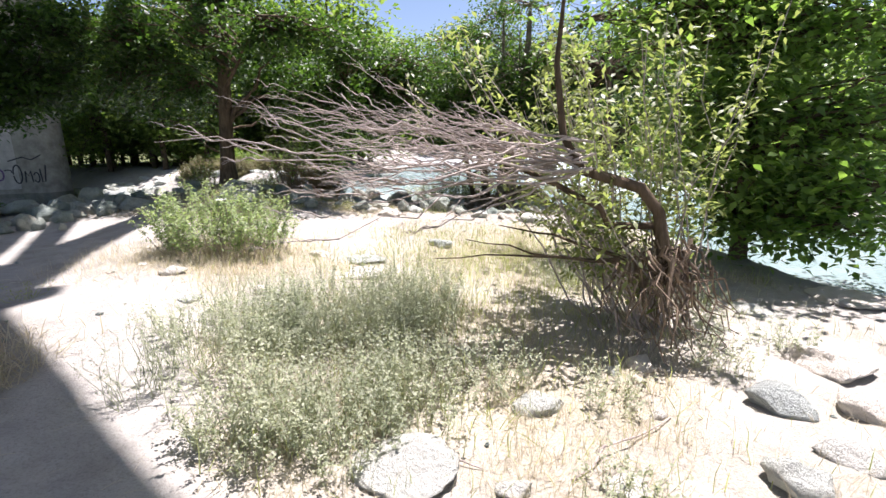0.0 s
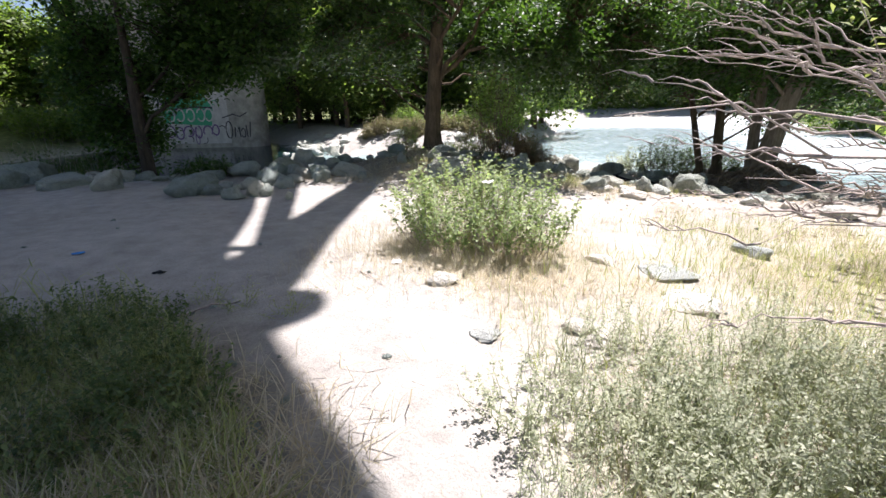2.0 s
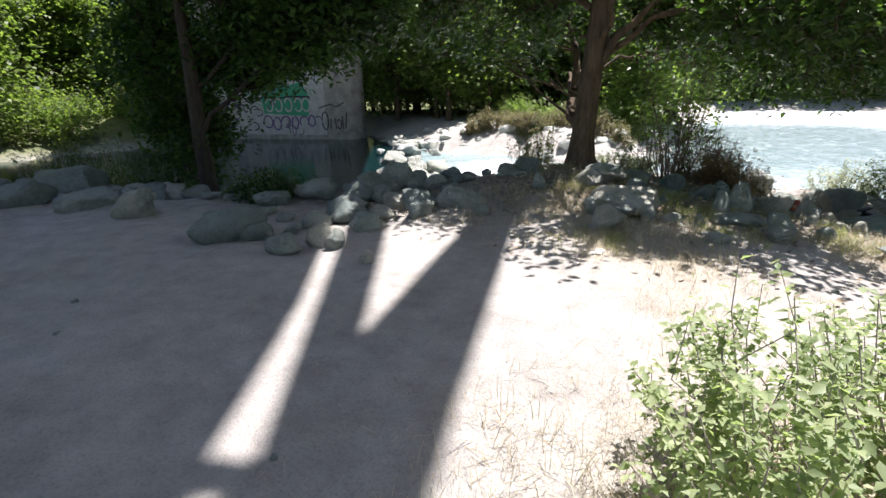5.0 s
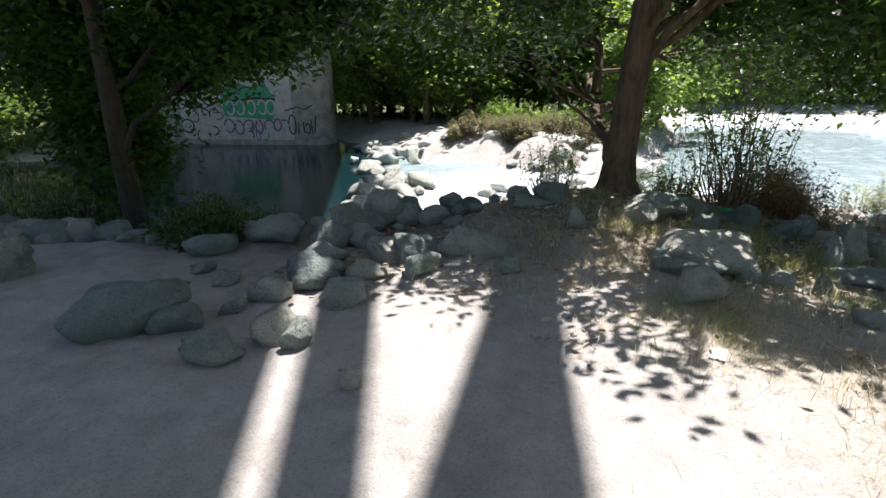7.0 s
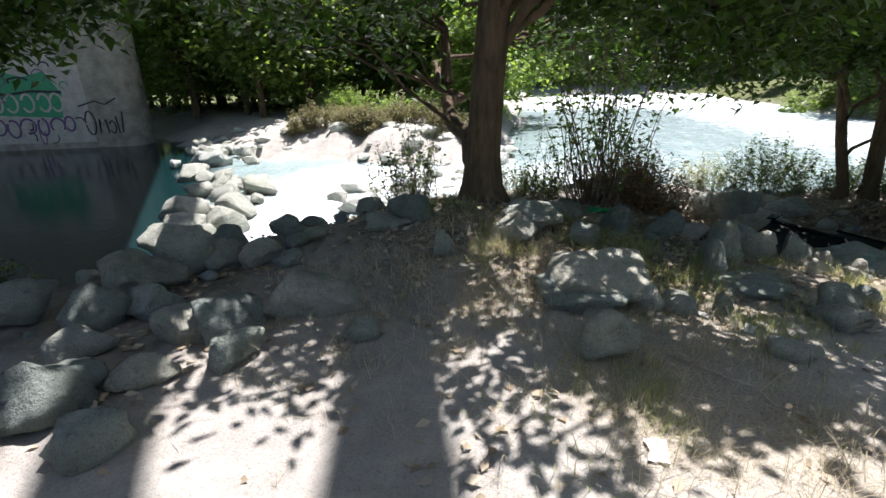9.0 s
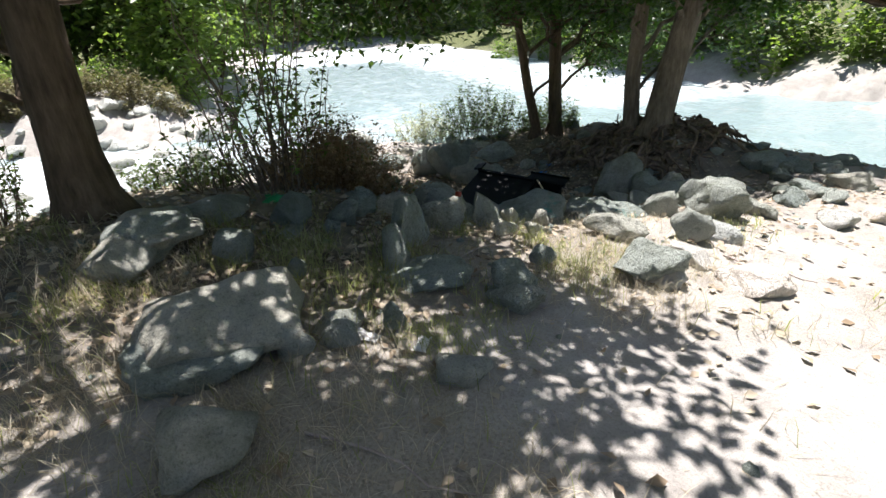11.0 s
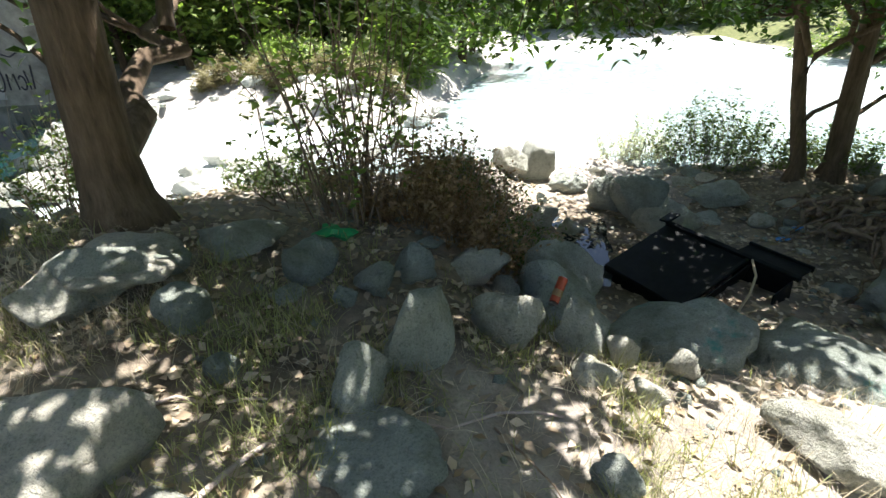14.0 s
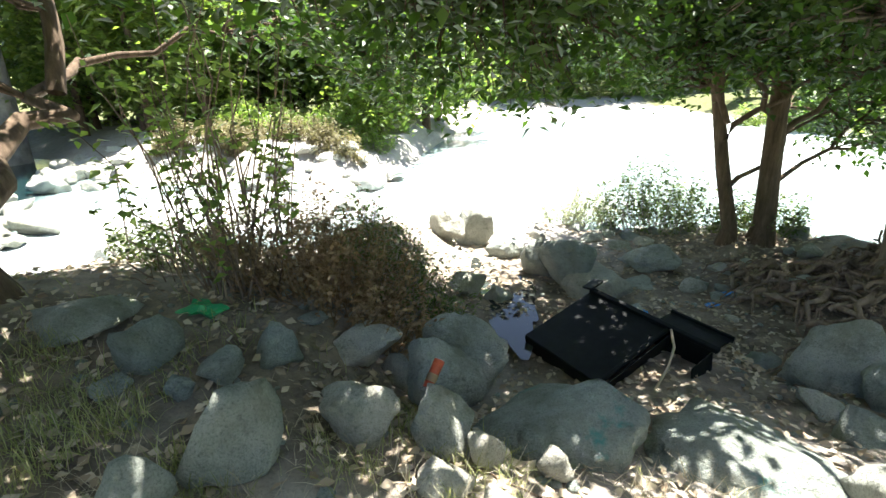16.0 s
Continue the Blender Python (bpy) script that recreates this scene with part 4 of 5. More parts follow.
# the tree over the track, with a second stem and low hanging branches
TX, TY = -6.06, 13.65
z0 = sprout(TX, TY)
tree("tree", "broadleaf tree with a leaning second stem over the rocky bank",
     [(TX, TY, z0), (TX - 0.01, TY, z0 + 0.25), (TX + 0.0, TY, z0 + 0.6), (TX + 0.04, TY + 0.02, z0 + 1.3), (TX + 0.12, TY + 0.02, z0 + 2.2), (TX + 0.2, TY, z0 + 3.2), (TX + 0.25, TY + 0.1, z0 + 4.6), (TX + 0.2, TY + 0.2, z0 + 6.5)],
     [0.35, 0.25, 0.20, 0.185, 0.175, 0.15, 0.10, 0.05],
     [(-6.6, 14.3, 4.6, 2.6, 2.0, 1.9, 3.0), (-8.3, 14.3, 3.1, 1.7, 1.4, 1.0, 1.6), (-4.2, 14.9, 3.0, 1.7, 1.0, 1.0, 2.2), (-2.4, 15.4, 2.9, 1.8, 1.0, 1.0, 2.4), (-5.2, 12.5, 4.0, 2.2, 1.0, 0.8, 0.15), (-2.2, 12.1, 3.7, 1.0, 0.6, 0.4, 0.5), (-1.6, 14.9, 2.7, 1.4, 0.8, 0.7, 0.7), (-3.3, 13.4, 2.55, 1.1, 0.5, 0.45, 0.6), (-1.0, 15.6, 3.6, 1.8, 1.1, 0.8, 1.0), (-7.3, 12.3, 4.3, 1.5, 1.0, 0.7, 1.1), (-7.0, 14.8, 6.4, 3.0, 2.2, 1.4, 1.2), (-0.6, 16.5, 2.8, 0.9, 0.7, 0.5, 0.7), (-2.6, 17.0, 2.25, 2.2, 1.1, 1.1, 3.0),
      (-3.3, 12.6, 3.9, 1.3, 0.7, 0.5, 0.78), (-4.4, 11.4, 3.9, 1.6, 0.8, 0.5, 0.18)],
     1130, 45, 0.145, LEAF, spread=0.21, limbs=[((TX - 0.02, TY + 0.05, z0 + 0.45), (-7.0, 16.2, 2.0), 0.14, -0.03), ((-6.7, 15.5, 1.66), (-7.4, 16.7, 4.8), 0.085, 0.0), ((-6.95, 16.1, 1.95), (-4.9, 18.4, 2.6), 0.04, 0.1), ((TX + 0.08, TY, z0 + 1.6), (-4.4, 13.4, 3.7), 0.075, 0.1), ((TX + 0.1, TY, z0 + 1.8), (-2.2, 14.4, 3.2), 0.06, 0.35), ((TX + 0.1, TY + 0.1, z0 + 1.9), (-2.4, 16.9, 3.3), 0.06, 0.4),
                              ((TX + 0.1, TY, z0 + 2.0), (-4.2, 11.8, 4.2), 0.06, 0.2), ((TX, TY, z0 + 2.6), (-8.7, 14.2, 3.8), 0.06, 0.2)])
# the tree by the pool, its bark toned dark for the shade there
TX, TY = -12.95, 11.25
z0 = sprout(TX, TY)
tree("tree", "slender shaded tree growing from boulders beside the pool",
     [(TX, TY, z0), (TX, TY, z0 + 0.4), (TX - 0.03, TY, z0 + 1.5), (TX + 0.02, TY, z0 + 3), (TX, TY, z0 + 5.5)], [0.24, 0.17, 0.15, 0.12, 0.04],
     [(-12.9, 11.6, 4.8, 2.8, 2.0, 1.6, 3), (-10.8, 12.4, 2.9, 1.9, 1.2, 0.9, 3.0), (-14.6, 11.9, 2.3, 1.5, 1.1, 1.4, 2.0), (-12.2, 12.4, 2.6, 1.5, 1.0, 0.8, 1.5), (-9.8, 12.6, 4.0, 1.7, 1.3, 0.9, 1.6), (-14.2, 11.9, 0.9, 1.2, 0.8, 0.7, 1.2)],
     800, 46, 0.15, LEAF, spread=0.27, bark=SHADED_BARK, limbs=[((TX, TY, z0 + 1.6), (-10.4, 12.3, 2.9), 0.05, 0.2), ((TX, TY, z0 + 1.8), (-15, 11.9, 3.0), 0.05, 0.1), ((TX, TY, z0 + 2.5), (-9.9, 12.4, 4.4), 0.05, 0.1)])
# the group on the spit between the puddle and the river
for x, y, r0, lx, ly, lab in ((2.15, 16.25, 0.23, 0.45, 0.0, "stout pale-barked tree on exposed roots"), (1.98, 16.75, 0.14, 0.05, 0.1, "pale-barked tree on exposed roots"),
                              (1.12, 18.85, 0.10, -0.42, 0.1, "slender tree leaning over the water's edge"), (1.60, 18.8, 0.14, -0.10, 0.0, "thin tree at the water's edge")):
    z0 = sprout(x, y)
    tree("tree", lab, [(x, y, z0), (x + 0.02, y, z0 + 0.3), (x + lx * 0.4, y + ly, z0 + 1.2), (x + lx, y + ly, z0 + 2.4), (x + lx * 1.3, y, z0 + 4), (x + lx * 1.5, y, z0 + 6)],
         [r0 * 1.7, r0 * 1.1, r0, r0 * 0.85, r0 * 0.6, r0 * 0.2],
         [(x + lx, y, z0 + 4.8, 2.4, 2.0, 1.9, 2.6), (x + 1.3, y - 0.5, z0 + 3.0, 1.5, 1.4, 0.9, 2.0), (x - 1.2, y - 0.2, z0 + 3.1, 1.3, 1.2, 0.8, 1.8), (x + 2.0, y + 0.2, z0 + 2.2, 1.2, 1.0, 0.9, 0.8), (x - 0.2, y - 1.0, z0 + 3.7, 1.8, 1.0, 0.7, 0.4), (x - 0.7, y + 1.7, z0 + 3.5, 1.7, 1.4, 0.8, 2.2)],
         290, 40, 0.125, LEAF, spread=0.27, bark=PALE_BARK if y < 17 else BARK, group="trees on the spit", limbs=[((x + lx * 0.3, y, z0 + 0.9), (x + 1.8, y + 0.2, z0 + 2.3), 0.04, 0.05), ((x + lx * 0.6, y, z0 + 1.6), (x + 1.4, y - 0.4, z0 + 3.0), 0.05, 0.1), ((x + lx * 0.6, y, z0 + 1.9), (x - 1.3, y - 0.3, z0 + 3.3), 0.05, 0.1)])
# broad bright tree on the bank at the start
z0 = sprout(4.95, 7.9)
tree("tree", "bushy broadleaf tree hanging over the river bank", [(4.95, 7.9, z0), (4.95, 7.9, z0 + 0.7), (4.9, 7.9, z0 + 1.9), (4.95, 8.0, z0 + 3.5), (5.1, 8.2, z0 + 5.2)], [0.15, 0.11, 0.09, 0.06, 0.02],
     [(4.7, 7.7, 1.1, 1.3, 1.2, 1.3, 2.6), (6.2, 7.8, 1.8, 1.7, 1.3, 1.7, 3.4), (4.1, 8.1, 3.0, 1.6, 1.3, 1.3, 2.2), (6.2, 8.2, 3.8, 2.1, 1.6, 1.5, 2.8), (5.8, 7.3, 0.2, 1.2, 0.8, 0.8, 1.6), (3.3, 8.9, 3.9, 1.7, 1.3, 1.3, 1.8), (7.4, 7.6, 0.7, 1.1, 1.1, 1.2, 1.4)],
     470, 44, 0.165, LEAF_MID, spread=0.44)
z0 = sprout(4.1, 12.5)
tree("tree", "leafy tree hanging over the river beyond the spit", [(4.1, 12.5, z0), (4.12, 12.55, z0 + 0.6), (4.3, 12.9, z0 + 2.0), (4.6, 13.8, z0 + 4.0), (4.7, 14.6, z0 + 5.6)], [0.15, 0.11, 0.09, 0.06, 0.02],
     [(4.4, 16.0, 3.4, 1.9, 1.6, 1.3, 2.6), (5.4, 15.2, 2.4, 1.5, 1.3, 1.0, 2.0), (3.8, 16.8, 2.6, 1.3, 1.2, 0.9, 1.6), (6.4, 14.6, 3.4, 1.6, 1.3, 1.3, 1.8)],
     210, 40, 0.125, LEAF, spread=0.3, group="trees on the spit")
# forest of the far banks
FOREST = []
for k in range(3):
    hgt = (9.0, 11.0, 7.5)[k]
    t = tree("tree", "leafy riverside tree of the far bank", [(0, 0, -0.3), (0.05, 0, hgt * 0.3), (0.1, 0.1, hgt * 0.6), (0.1, 0, hgt * 0.95)], [0.17, 0.13, 0.09, 0.02],
             [(0, 0, hgt * 0.66, 2.3, 2.3, hgt * 0.30, 3), (1.2, 0.5, hgt * 0.38, 1.7, 1.7, hgt * 0.2, 1.8), (-1.2, -0.4, hgt * 0.33, 1.6, 1.7, hgt * 0.2, 1.8), (0, -0.9, hgt * 0.13, 2.2, 1.4, hgt * 0.13, 1.8)],
             120, 34, 0.30, LEAF_FAR, spread=0.5, group="trees of the far bank", shape=FAR_SHAPE, twig_sides=3)
    FOREST.append(t)
spots = []
r = np.random.default_rng(5)
for k in range(34):
    spots.append((-34 + 28 * k / 33 + r.uniform(-0.6, 0.6), 37.5 + 6 * (k % 3) / 2 + (33 - k) * 0.12 + r.uniform(-1, 1), r.uniform(1.1, 1.6)))
for k in range(24):
    spots.append((r.uniform(-50, -36), r.uniform(6, 38), r.uniform(0.8, 1.2)))
for k in range(30):
    spots.append((r.uniform(15, 26), 2 + 58 * k / 29, r.uniform(0.9, 1.3)))
for k in range(22):
    spots.append((-16 + 50 * k / 21, r.uniform(80, 88), r.uniform(1.7, 2.3)))
spots += [(-7.2, 30.5, 0.75), (-7.4, 34.0, 0.9), (-7.6, 38.0, 1.0), (-18.3, 32.0, 1.1), (-20.5, 34.5, 1.2), (-23.0, 33.5, 1.1), (-16.2, 33.5, 1.0), (-24.5, 36, 1.2)]
for k, (x, y, s) in enumerate(spots):
    z = float(height(x, y))
    if z < WL + 0.5:
        continue
    copy_thing(FOREST[k % 3], pose(x, y, z, 0, 0, r.uniform(0, 360)) @ Matrix.Scale(s, 4))
for k, t in enumerate(FOREST):
    x, y = ((-12, 38), (-20, 40), (-27, 41))[k]
    t.matrix_basis = pose(x, y, float(height(x, y)))
# woods on the slopes around
ang, dist = r.uniform(0, 2 * np.pi, 2600), r.uniform(95, 330, 2600)
wx, wy = -4 + dist * np.cos(ang), 12 + dist * np.sin(ang)
base = np.stack((wx, wy, height(wx, wy)), -1)
pts = np.repeat(base, 26, 0) + r.normal(0, 1, (2600 * 26, 3)) * np.array((2.2, 2.2, 2.6)) + np.array((0, 0, 4.5))
tagged(new("hillside_woods", mesh_of("woods", *scatter(pts, 1.9, FAR_SHAPE), LEAF_FAR)), "green woods on the valley slopes", "woods", kind="stuff")


# ---- shrubs and weeds ----
def shrub(name, label, x, y, rx, ry, high, stems, leaves, leaf_size, mat, stem_mat=None, lean=0.35, shape=LEAF_SHAPE, low=0.15, group="", z=None, droop=(-0.7, 0.7), category="bush", stem_r=0.006):
    """A bush: many thin stems that fan out from the ground, with leaves along them."""
    thing = new(name)
    z0 = float(height(x, y)) if z is None else z
    thing.location = (x, y, z0)
    wood, pts = [], []
    for _ in range(stems):
        a, q = RNG.uniform(0, 2 * np.pi), RNG.uniform(0, 1) ** 0.6
        bx, by = rx * q * 0.75 * math.cos(a), ry * q * 0.75 * math.sin(a)
        bz = float(height(x + bx, y + by)) - z0 if z is None else 0
        h = high * RNG.uniform(0.55, 1.0) * (1 - 0.45 * q * q)
        e = (bx + lean * h * math.cos(a) * q + RNG.normal(0, 0.06), by + lean * h * math.sin(a) * q + RNG.normal(0, 0.06), bz + h)
        p = bent((bx, by, bz - 0.02), e, 0.0, 5, 0.05)
        wood.append(tube(p, np.linspace(stem_r, stem_r * 0.3, 5), 4))
        n = int(leaves * RNG.uniform(0.6, 1.4))
        tt = RNG.uniform(low, 1.03, n)
        pts.append(np.stack([np.interp(tt, np.linspace(0, 1, 5), p[:, c]) for c in range(3)], -1) + RNG.normal(0, leaf_size * 0.5, (n, 3)))
    tagged(part("undergrowth", mesh_of("undergrowth", *joined(wood), stem_mat or TWIG), stem_mat or TWIG, thing), kind="stuff")
    tagged(part("foliage", mesh_of("foliage", *scatter(np.concatenate(pts), leaf_size, shape, droop), mat), mat, thing), kind="stuff")
    return tagged(thing, label, category, group)


shrub("bush", "green leafy bush on straw beside the sandy track", -3.25, 6.95, 1.15, 0.9, 1.12, 200, 58, 0.048, LEAF_BUSH, lean=0.45, low=0.32)
shrub("weed", "tall single leafy stalk beside the bush", -3.95, 7.15, 0.1, 0.1, 1.25, 3, 30, 0.05, LEAF_BUSH, low=0.3, category="weed")
r = np.random.default_rng(3)
for k in range(48):
    x, y = r.uniform(-2.3, 0.6), r.uniform(2.3, 5.6)
    if (x + 0.9) ** 2 / 1.9 + (y - 4.0) ** 2 / 3.2 > 1 or x + 2.35 < 0.35 * (3.4 - y):
        continue
    shrub("weed", "grey-green weeds with fine leaves in dry grass", x, y, 0.42, 0.42, r.uniform(0.45, 0.8), 46, 36, 0.026, LEAF_SAGE, LEAF_SAGE, group="grey-green weeds", category="weed", stem_r=0.003, low=0.1, shape=NARROW_SHAPE if k % 3 == 0 else LEAF_SHAPE)
for x, y, hh in ((1.9, 4.9, 0.5), (2.6, 4.7, 0.45), (1.2, 3.4, 0.35), (2.4, 3.9, 0.45), (3.3, 4.4, 0.45), (0.9, 2.2, 0.35), (0.5, 1.75, 0.3), (3.0, 5.6, 0.5), (1.6, 6.3, 0.4)):
    shrub("weed", "straggling pale weeds in dry grass", x, y, 0.35, 0.35, hh, 30, 20, 0.03, LEAF_SAGE, LEAF_SAGE, group="grey-green weeds", category="weed", stem_r=0.003)
# shaded patch of grass and weeds beside the start of the track
for k in range(22):
    x, y = r.uniform(-6.4, -3.5), r.uniform(2.4, 4.4)
    if y > 3.1 + 0.65 * (-3.6 - x):
        continue
    shrub("weed", "dark green weeds in the shade of the bridge", x, y, 0.4, 0.4, r.uniform(0.3, 0.5), 40, 24, 0.035, LEAF_SHADE, LEAF_SHADE, group="shaded weeds", category="weed", stem_r=0.003)
shrub("weed", "lone tuft of seeding grass on the sand", -4.76, 4.69, 0.12, 0.12, 0.25, 12, 14, 0.035, GRASS_GREEN, GRASS_GREEN, lean=0.9, shape=NARROW_SHAPE, category="weed", group="grass tufts on the sand", stem_r=0.0025)
shrub("weed", "lone tuft of seeding grass on the sand", -5.22, 4.77, 0.12, 0.12, 0.25, 12, 14, 0.035, GRASS_GREEN, GRASS_GREEN, lean=0.9, shape=NARROW_SHAPE, category="weed", group="grass tufts on the sand", stem_r=0.0025)
shrub("weed", "lone tuft of seeding grass on the sand", -4.29, 4.64, 0.12, 0.12, 0.25, 12, 14, 0.035, GRASS_GREEN, GRASS_GREEN, lean=0.9, shape=NARROW_SHAPE, category="weed", group="grass tufts on the sand", stem_r=0.0025)
# bush in the middle of the bank, thin canes with brown undergrowth
shrub("bush", "thicket of thin canes with hanging leaves and brown dead stems", -4.62, 14.55, 0.5, 0.45, 2.8, 40, 24, 0.09, LEAF_LIGHT, ROOT, low=0.4, stem_r=0.011, lean=0.35)
shrub("bush", "brown dead undergrowth at the foot of the canes", -3.95, 14.75, 0.95, 0.5, 1.0, 330, 18, 0.05, BROWN_LEAF, BROWN_LEAF, low=0.1, stem_r=0.004, lean=0.8)
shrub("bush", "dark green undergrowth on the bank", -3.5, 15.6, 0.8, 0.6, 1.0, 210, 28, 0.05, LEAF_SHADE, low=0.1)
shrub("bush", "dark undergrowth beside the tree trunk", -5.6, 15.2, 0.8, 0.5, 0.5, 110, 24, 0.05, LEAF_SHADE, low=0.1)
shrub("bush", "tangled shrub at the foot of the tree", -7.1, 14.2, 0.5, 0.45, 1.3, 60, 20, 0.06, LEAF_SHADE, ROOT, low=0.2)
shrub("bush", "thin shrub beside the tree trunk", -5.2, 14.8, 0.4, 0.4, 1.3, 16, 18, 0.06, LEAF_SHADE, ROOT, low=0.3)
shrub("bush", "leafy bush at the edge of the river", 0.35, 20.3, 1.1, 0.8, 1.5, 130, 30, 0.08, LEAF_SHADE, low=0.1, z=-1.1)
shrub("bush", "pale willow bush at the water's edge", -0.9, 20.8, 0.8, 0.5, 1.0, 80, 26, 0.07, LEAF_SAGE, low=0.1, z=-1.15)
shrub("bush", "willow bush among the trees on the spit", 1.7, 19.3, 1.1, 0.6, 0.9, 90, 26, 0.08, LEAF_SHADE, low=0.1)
for x, y, hh in ((-14.6, 11.3, 1.2), (-12.2, 11.9, 1.0), (-11.3, 11.6, 0.8), (-16.4, 11.2, 1.9), (-18.5, 11.4, 1.7), (-20.5, 11.6, 2.0), (-10.6, 10.6, 0.5), (-15.2, 11.6, 1.6)):
    shrub("bush", "dark shrub among the boulders by the pool", x, y, 0.9, 0.6, hh, 80, 26, 0.075, LEAF, low=0.1, group="shrubs by the pool")
for k in range(22):
    x, y = r.uniform(-42, -34.5), r.uniform(8, 34)
    shrub("bush", "sunlit bush on the far bank", x, y, 1.8, 1.6, r.uniform(1.5, 3.0), 60, 26, 0.2, LEAF_FAR, low=0.1, group="bushes of the far bank", shape=FAR_SHAPE)
for k in range(16):
    shrub("bush", "green bush on the far shore", 14.5 + r.uniform(-1, 2), 5 + 2.6 * k, 1.8, 1.6, r.uniform(1.8, 3.2), 50, 26, 0.24, LEAF_FAR, low=0.05, group="bushes of the far bank", shape=FAR_SHAPE)
for k in range(18):
    shrub("bush", "green bush on the far shore", -16 + 2.7 * k, 79 + r.uniform(-1, 1), 2.2, 1.5, r.uniform(2.0, 3.5), 50, 26, 0.32, LEAF_FAR, low=0.05, group="bushes of the far bank", shape=FAR_SHAPE)
for k in range(20):
    x = r.uniform(-18, -7)
    y = 29 + 0.45 * max(-9 - x, 0) + r.uniform(0, 5)
    shrub("bush", "sunlit bush on the far bank", x, y, 1.3, 1.0, r.uniform(0.8, 1.8), 50, 26, 0.13, LEAF_LIGHT, low=0.1, group="bushes of the far bank")


for k in range(16):
    x = r.uniform(-15, -6.5)
    shrub("bush", "dry brown-green scrub on the gravel bar", x, 26.6 + 0.25 * max(-9 - x, 0) + r.uniform(-0.6, 2.2), 0.8, 0.6, r.uniform(0.6, 1.3), 60, 24, 0.09, LEAF_SCRUB, ROOT, low=0.1, group="scrub of the far bank")


# willow at the start: live upright stems and a mass of dead branches bent over to one side
WX0, WY0 = 1.85, 4.0
willow = new("willow_shrub")
WZ0 = float(height(WX0, WY0))
GROW = 1.09
willow.matrix_world = Matrix.Translation((WX0 * GROW, WY0 * GROW, 1.5 + (WZ0 - 1.5) * GROW)) @ Matrix.Scale(GROW, 4)
O = np.array((WX0, WY0, WZ0))
crownroot = np.array((1.85, 3.95, 0.5))
hub = np.array((1.2, 4.2, 1.2))
main = [tube(np.array([crownroot + (0, 0, -0.25), crownroot, (1.8, 4.0, 0.85), (1.66, 4.05, 1.05), hub, (1.05, 4.3, 1.5), (1.0, 4.4, 2.1), (1.1, 4.5, 3.0)]) - O, [0.09, 0.06, 0.05, 0.05, 0.045, 0.035, 0.025, 0.01], 9),
        tube(bent(crownroot, (0.55, 4.4, 1.25), 0.05, 8) - O, np.linspace(0.04, 0.02, 8), 7), tube(bent((1.5, 4.0, 0.45), (0.2, 4.5, 0.55), -0.05, 8, 0.012) - O, np.linspace(0.018, 0.004, 8), 6),
        tube(bent((1.5, 4.0, 0.42), (-0.1, 4.3, 0.42), 0.03, 8, 0.012) - O, np.linspace(0.016, 0.004, 8), 6), tube(bent((1.55, 4.0, 0.45), (0.5, 4.4, 0.7), 0.03, 8, 0.012) - O, np.linspace(0.02, 0.005, 8), 6)]
me = mesh_of("stem", *joined(main), BARK)
smooth(me)
part("stem", me, BARK, willow)
dead = []


def bough(*args):
    """One dead bough with all its twigs."""
    dead.clear()
    spray(*args)
    part("dead_branch", mesh_of("dead_branch", *joined(dead), TWIG), TWIG, willow, "bare grey dead branch bent to one side")


r = np.random.default_rng(21)


def spray(a, b, rad, depth, sag):
    p = bent(a, b, sag, 9, 0.022)
    dead.append(tube(p - O, np.linspace(rad, rad * 0.12, 9), 5))
    if depth:
        ln = np.linalg.norm(p[-1] - p[0])
        for _ in range(9 if depth > 1 else 4):
            k = r.integers(2, 9)
            d = (p[-1] - p[0]) / ln
            side = r.normal(0, 1, 3) * np.array((0.4, 0.6, 0.34)) + np.array((0, 0, 0.04))
            q = p[k] + (d + side * 0.6) * ln * r.uniform(0.16, 0.36)
            if q[0] > -1.9 and q[2] > p[k][2] - 0.06:
                spray(p[k], q, rad * 0.6, depth - 1, 0.02)


for k in range(24):
    f = k / 23
    tip = (-1.55 + 1.5 * r.uniform(0, 1) + 0.5 * f, 3.2 + 1.6 * r.uniform(0, 1), 0.85 + 0.88 * f + r.normal(0, 0.12))
    bough(hub + r.normal(0, 0.07, 3) + np.array((-0.3 * (1 - f), 0, 0.15 * f)), tip, 0.013, 2, 0.03 + 0.04 * f)
bough(hub + np.array((-0.1, 0, 0)), (-1.85, 3.15, 1.52), 0.014, 2, -0.08)
bough(hub + np.array((0.05, -0.1, 0.02)), (-0.9, 3.4, 1.12), 0.02, 1, 0.06)
bough(hub, (-0.1, 3.9, 0.75), 0.016, 1, 0.0)
live, lv = [], []
for k in range(62):
    ax, ay = 2.0 + r.normal(0, 0.2), 4.4 + r.normal(0, 0.25)
    a = np.array((ax, ay, float(height(ax, ay)) - 0.03))
    b = a + np.array((r.normal(-0.45, 0.75), r.normal(0.6, 0.5), r.uniform(1.5, 3.2)))
    p = bent(a, b, 0, 7, 0.02)
    live.append(tube(p - O, np.linspace(0.012, 0.003, 7), 5))
    n = r.integers(60, 120)
    tt = r.uniform(0.38, 1.02, n)
    lv.append(np.stack([np.interp(tt, np.linspace(0, 1, 7), p[:, c]) for c in range(3)], -1) + r.normal(0, 0.07, (n, 3)) - O)
tagged(part("undergrowth", mesh_of("undergrowth", *joined(live), TWIG), TWIG, willow), kind="stuff")
tagged(part("foliage", mesh_of("foliage", *scatter(np.concatenate(lv), 0.10, NARROW_SHAPE, (-0.8, 0.9), width=1.5), LEAF_WILLOW), LEAF_WILLOW, willow), kind="stuff")
roots = []
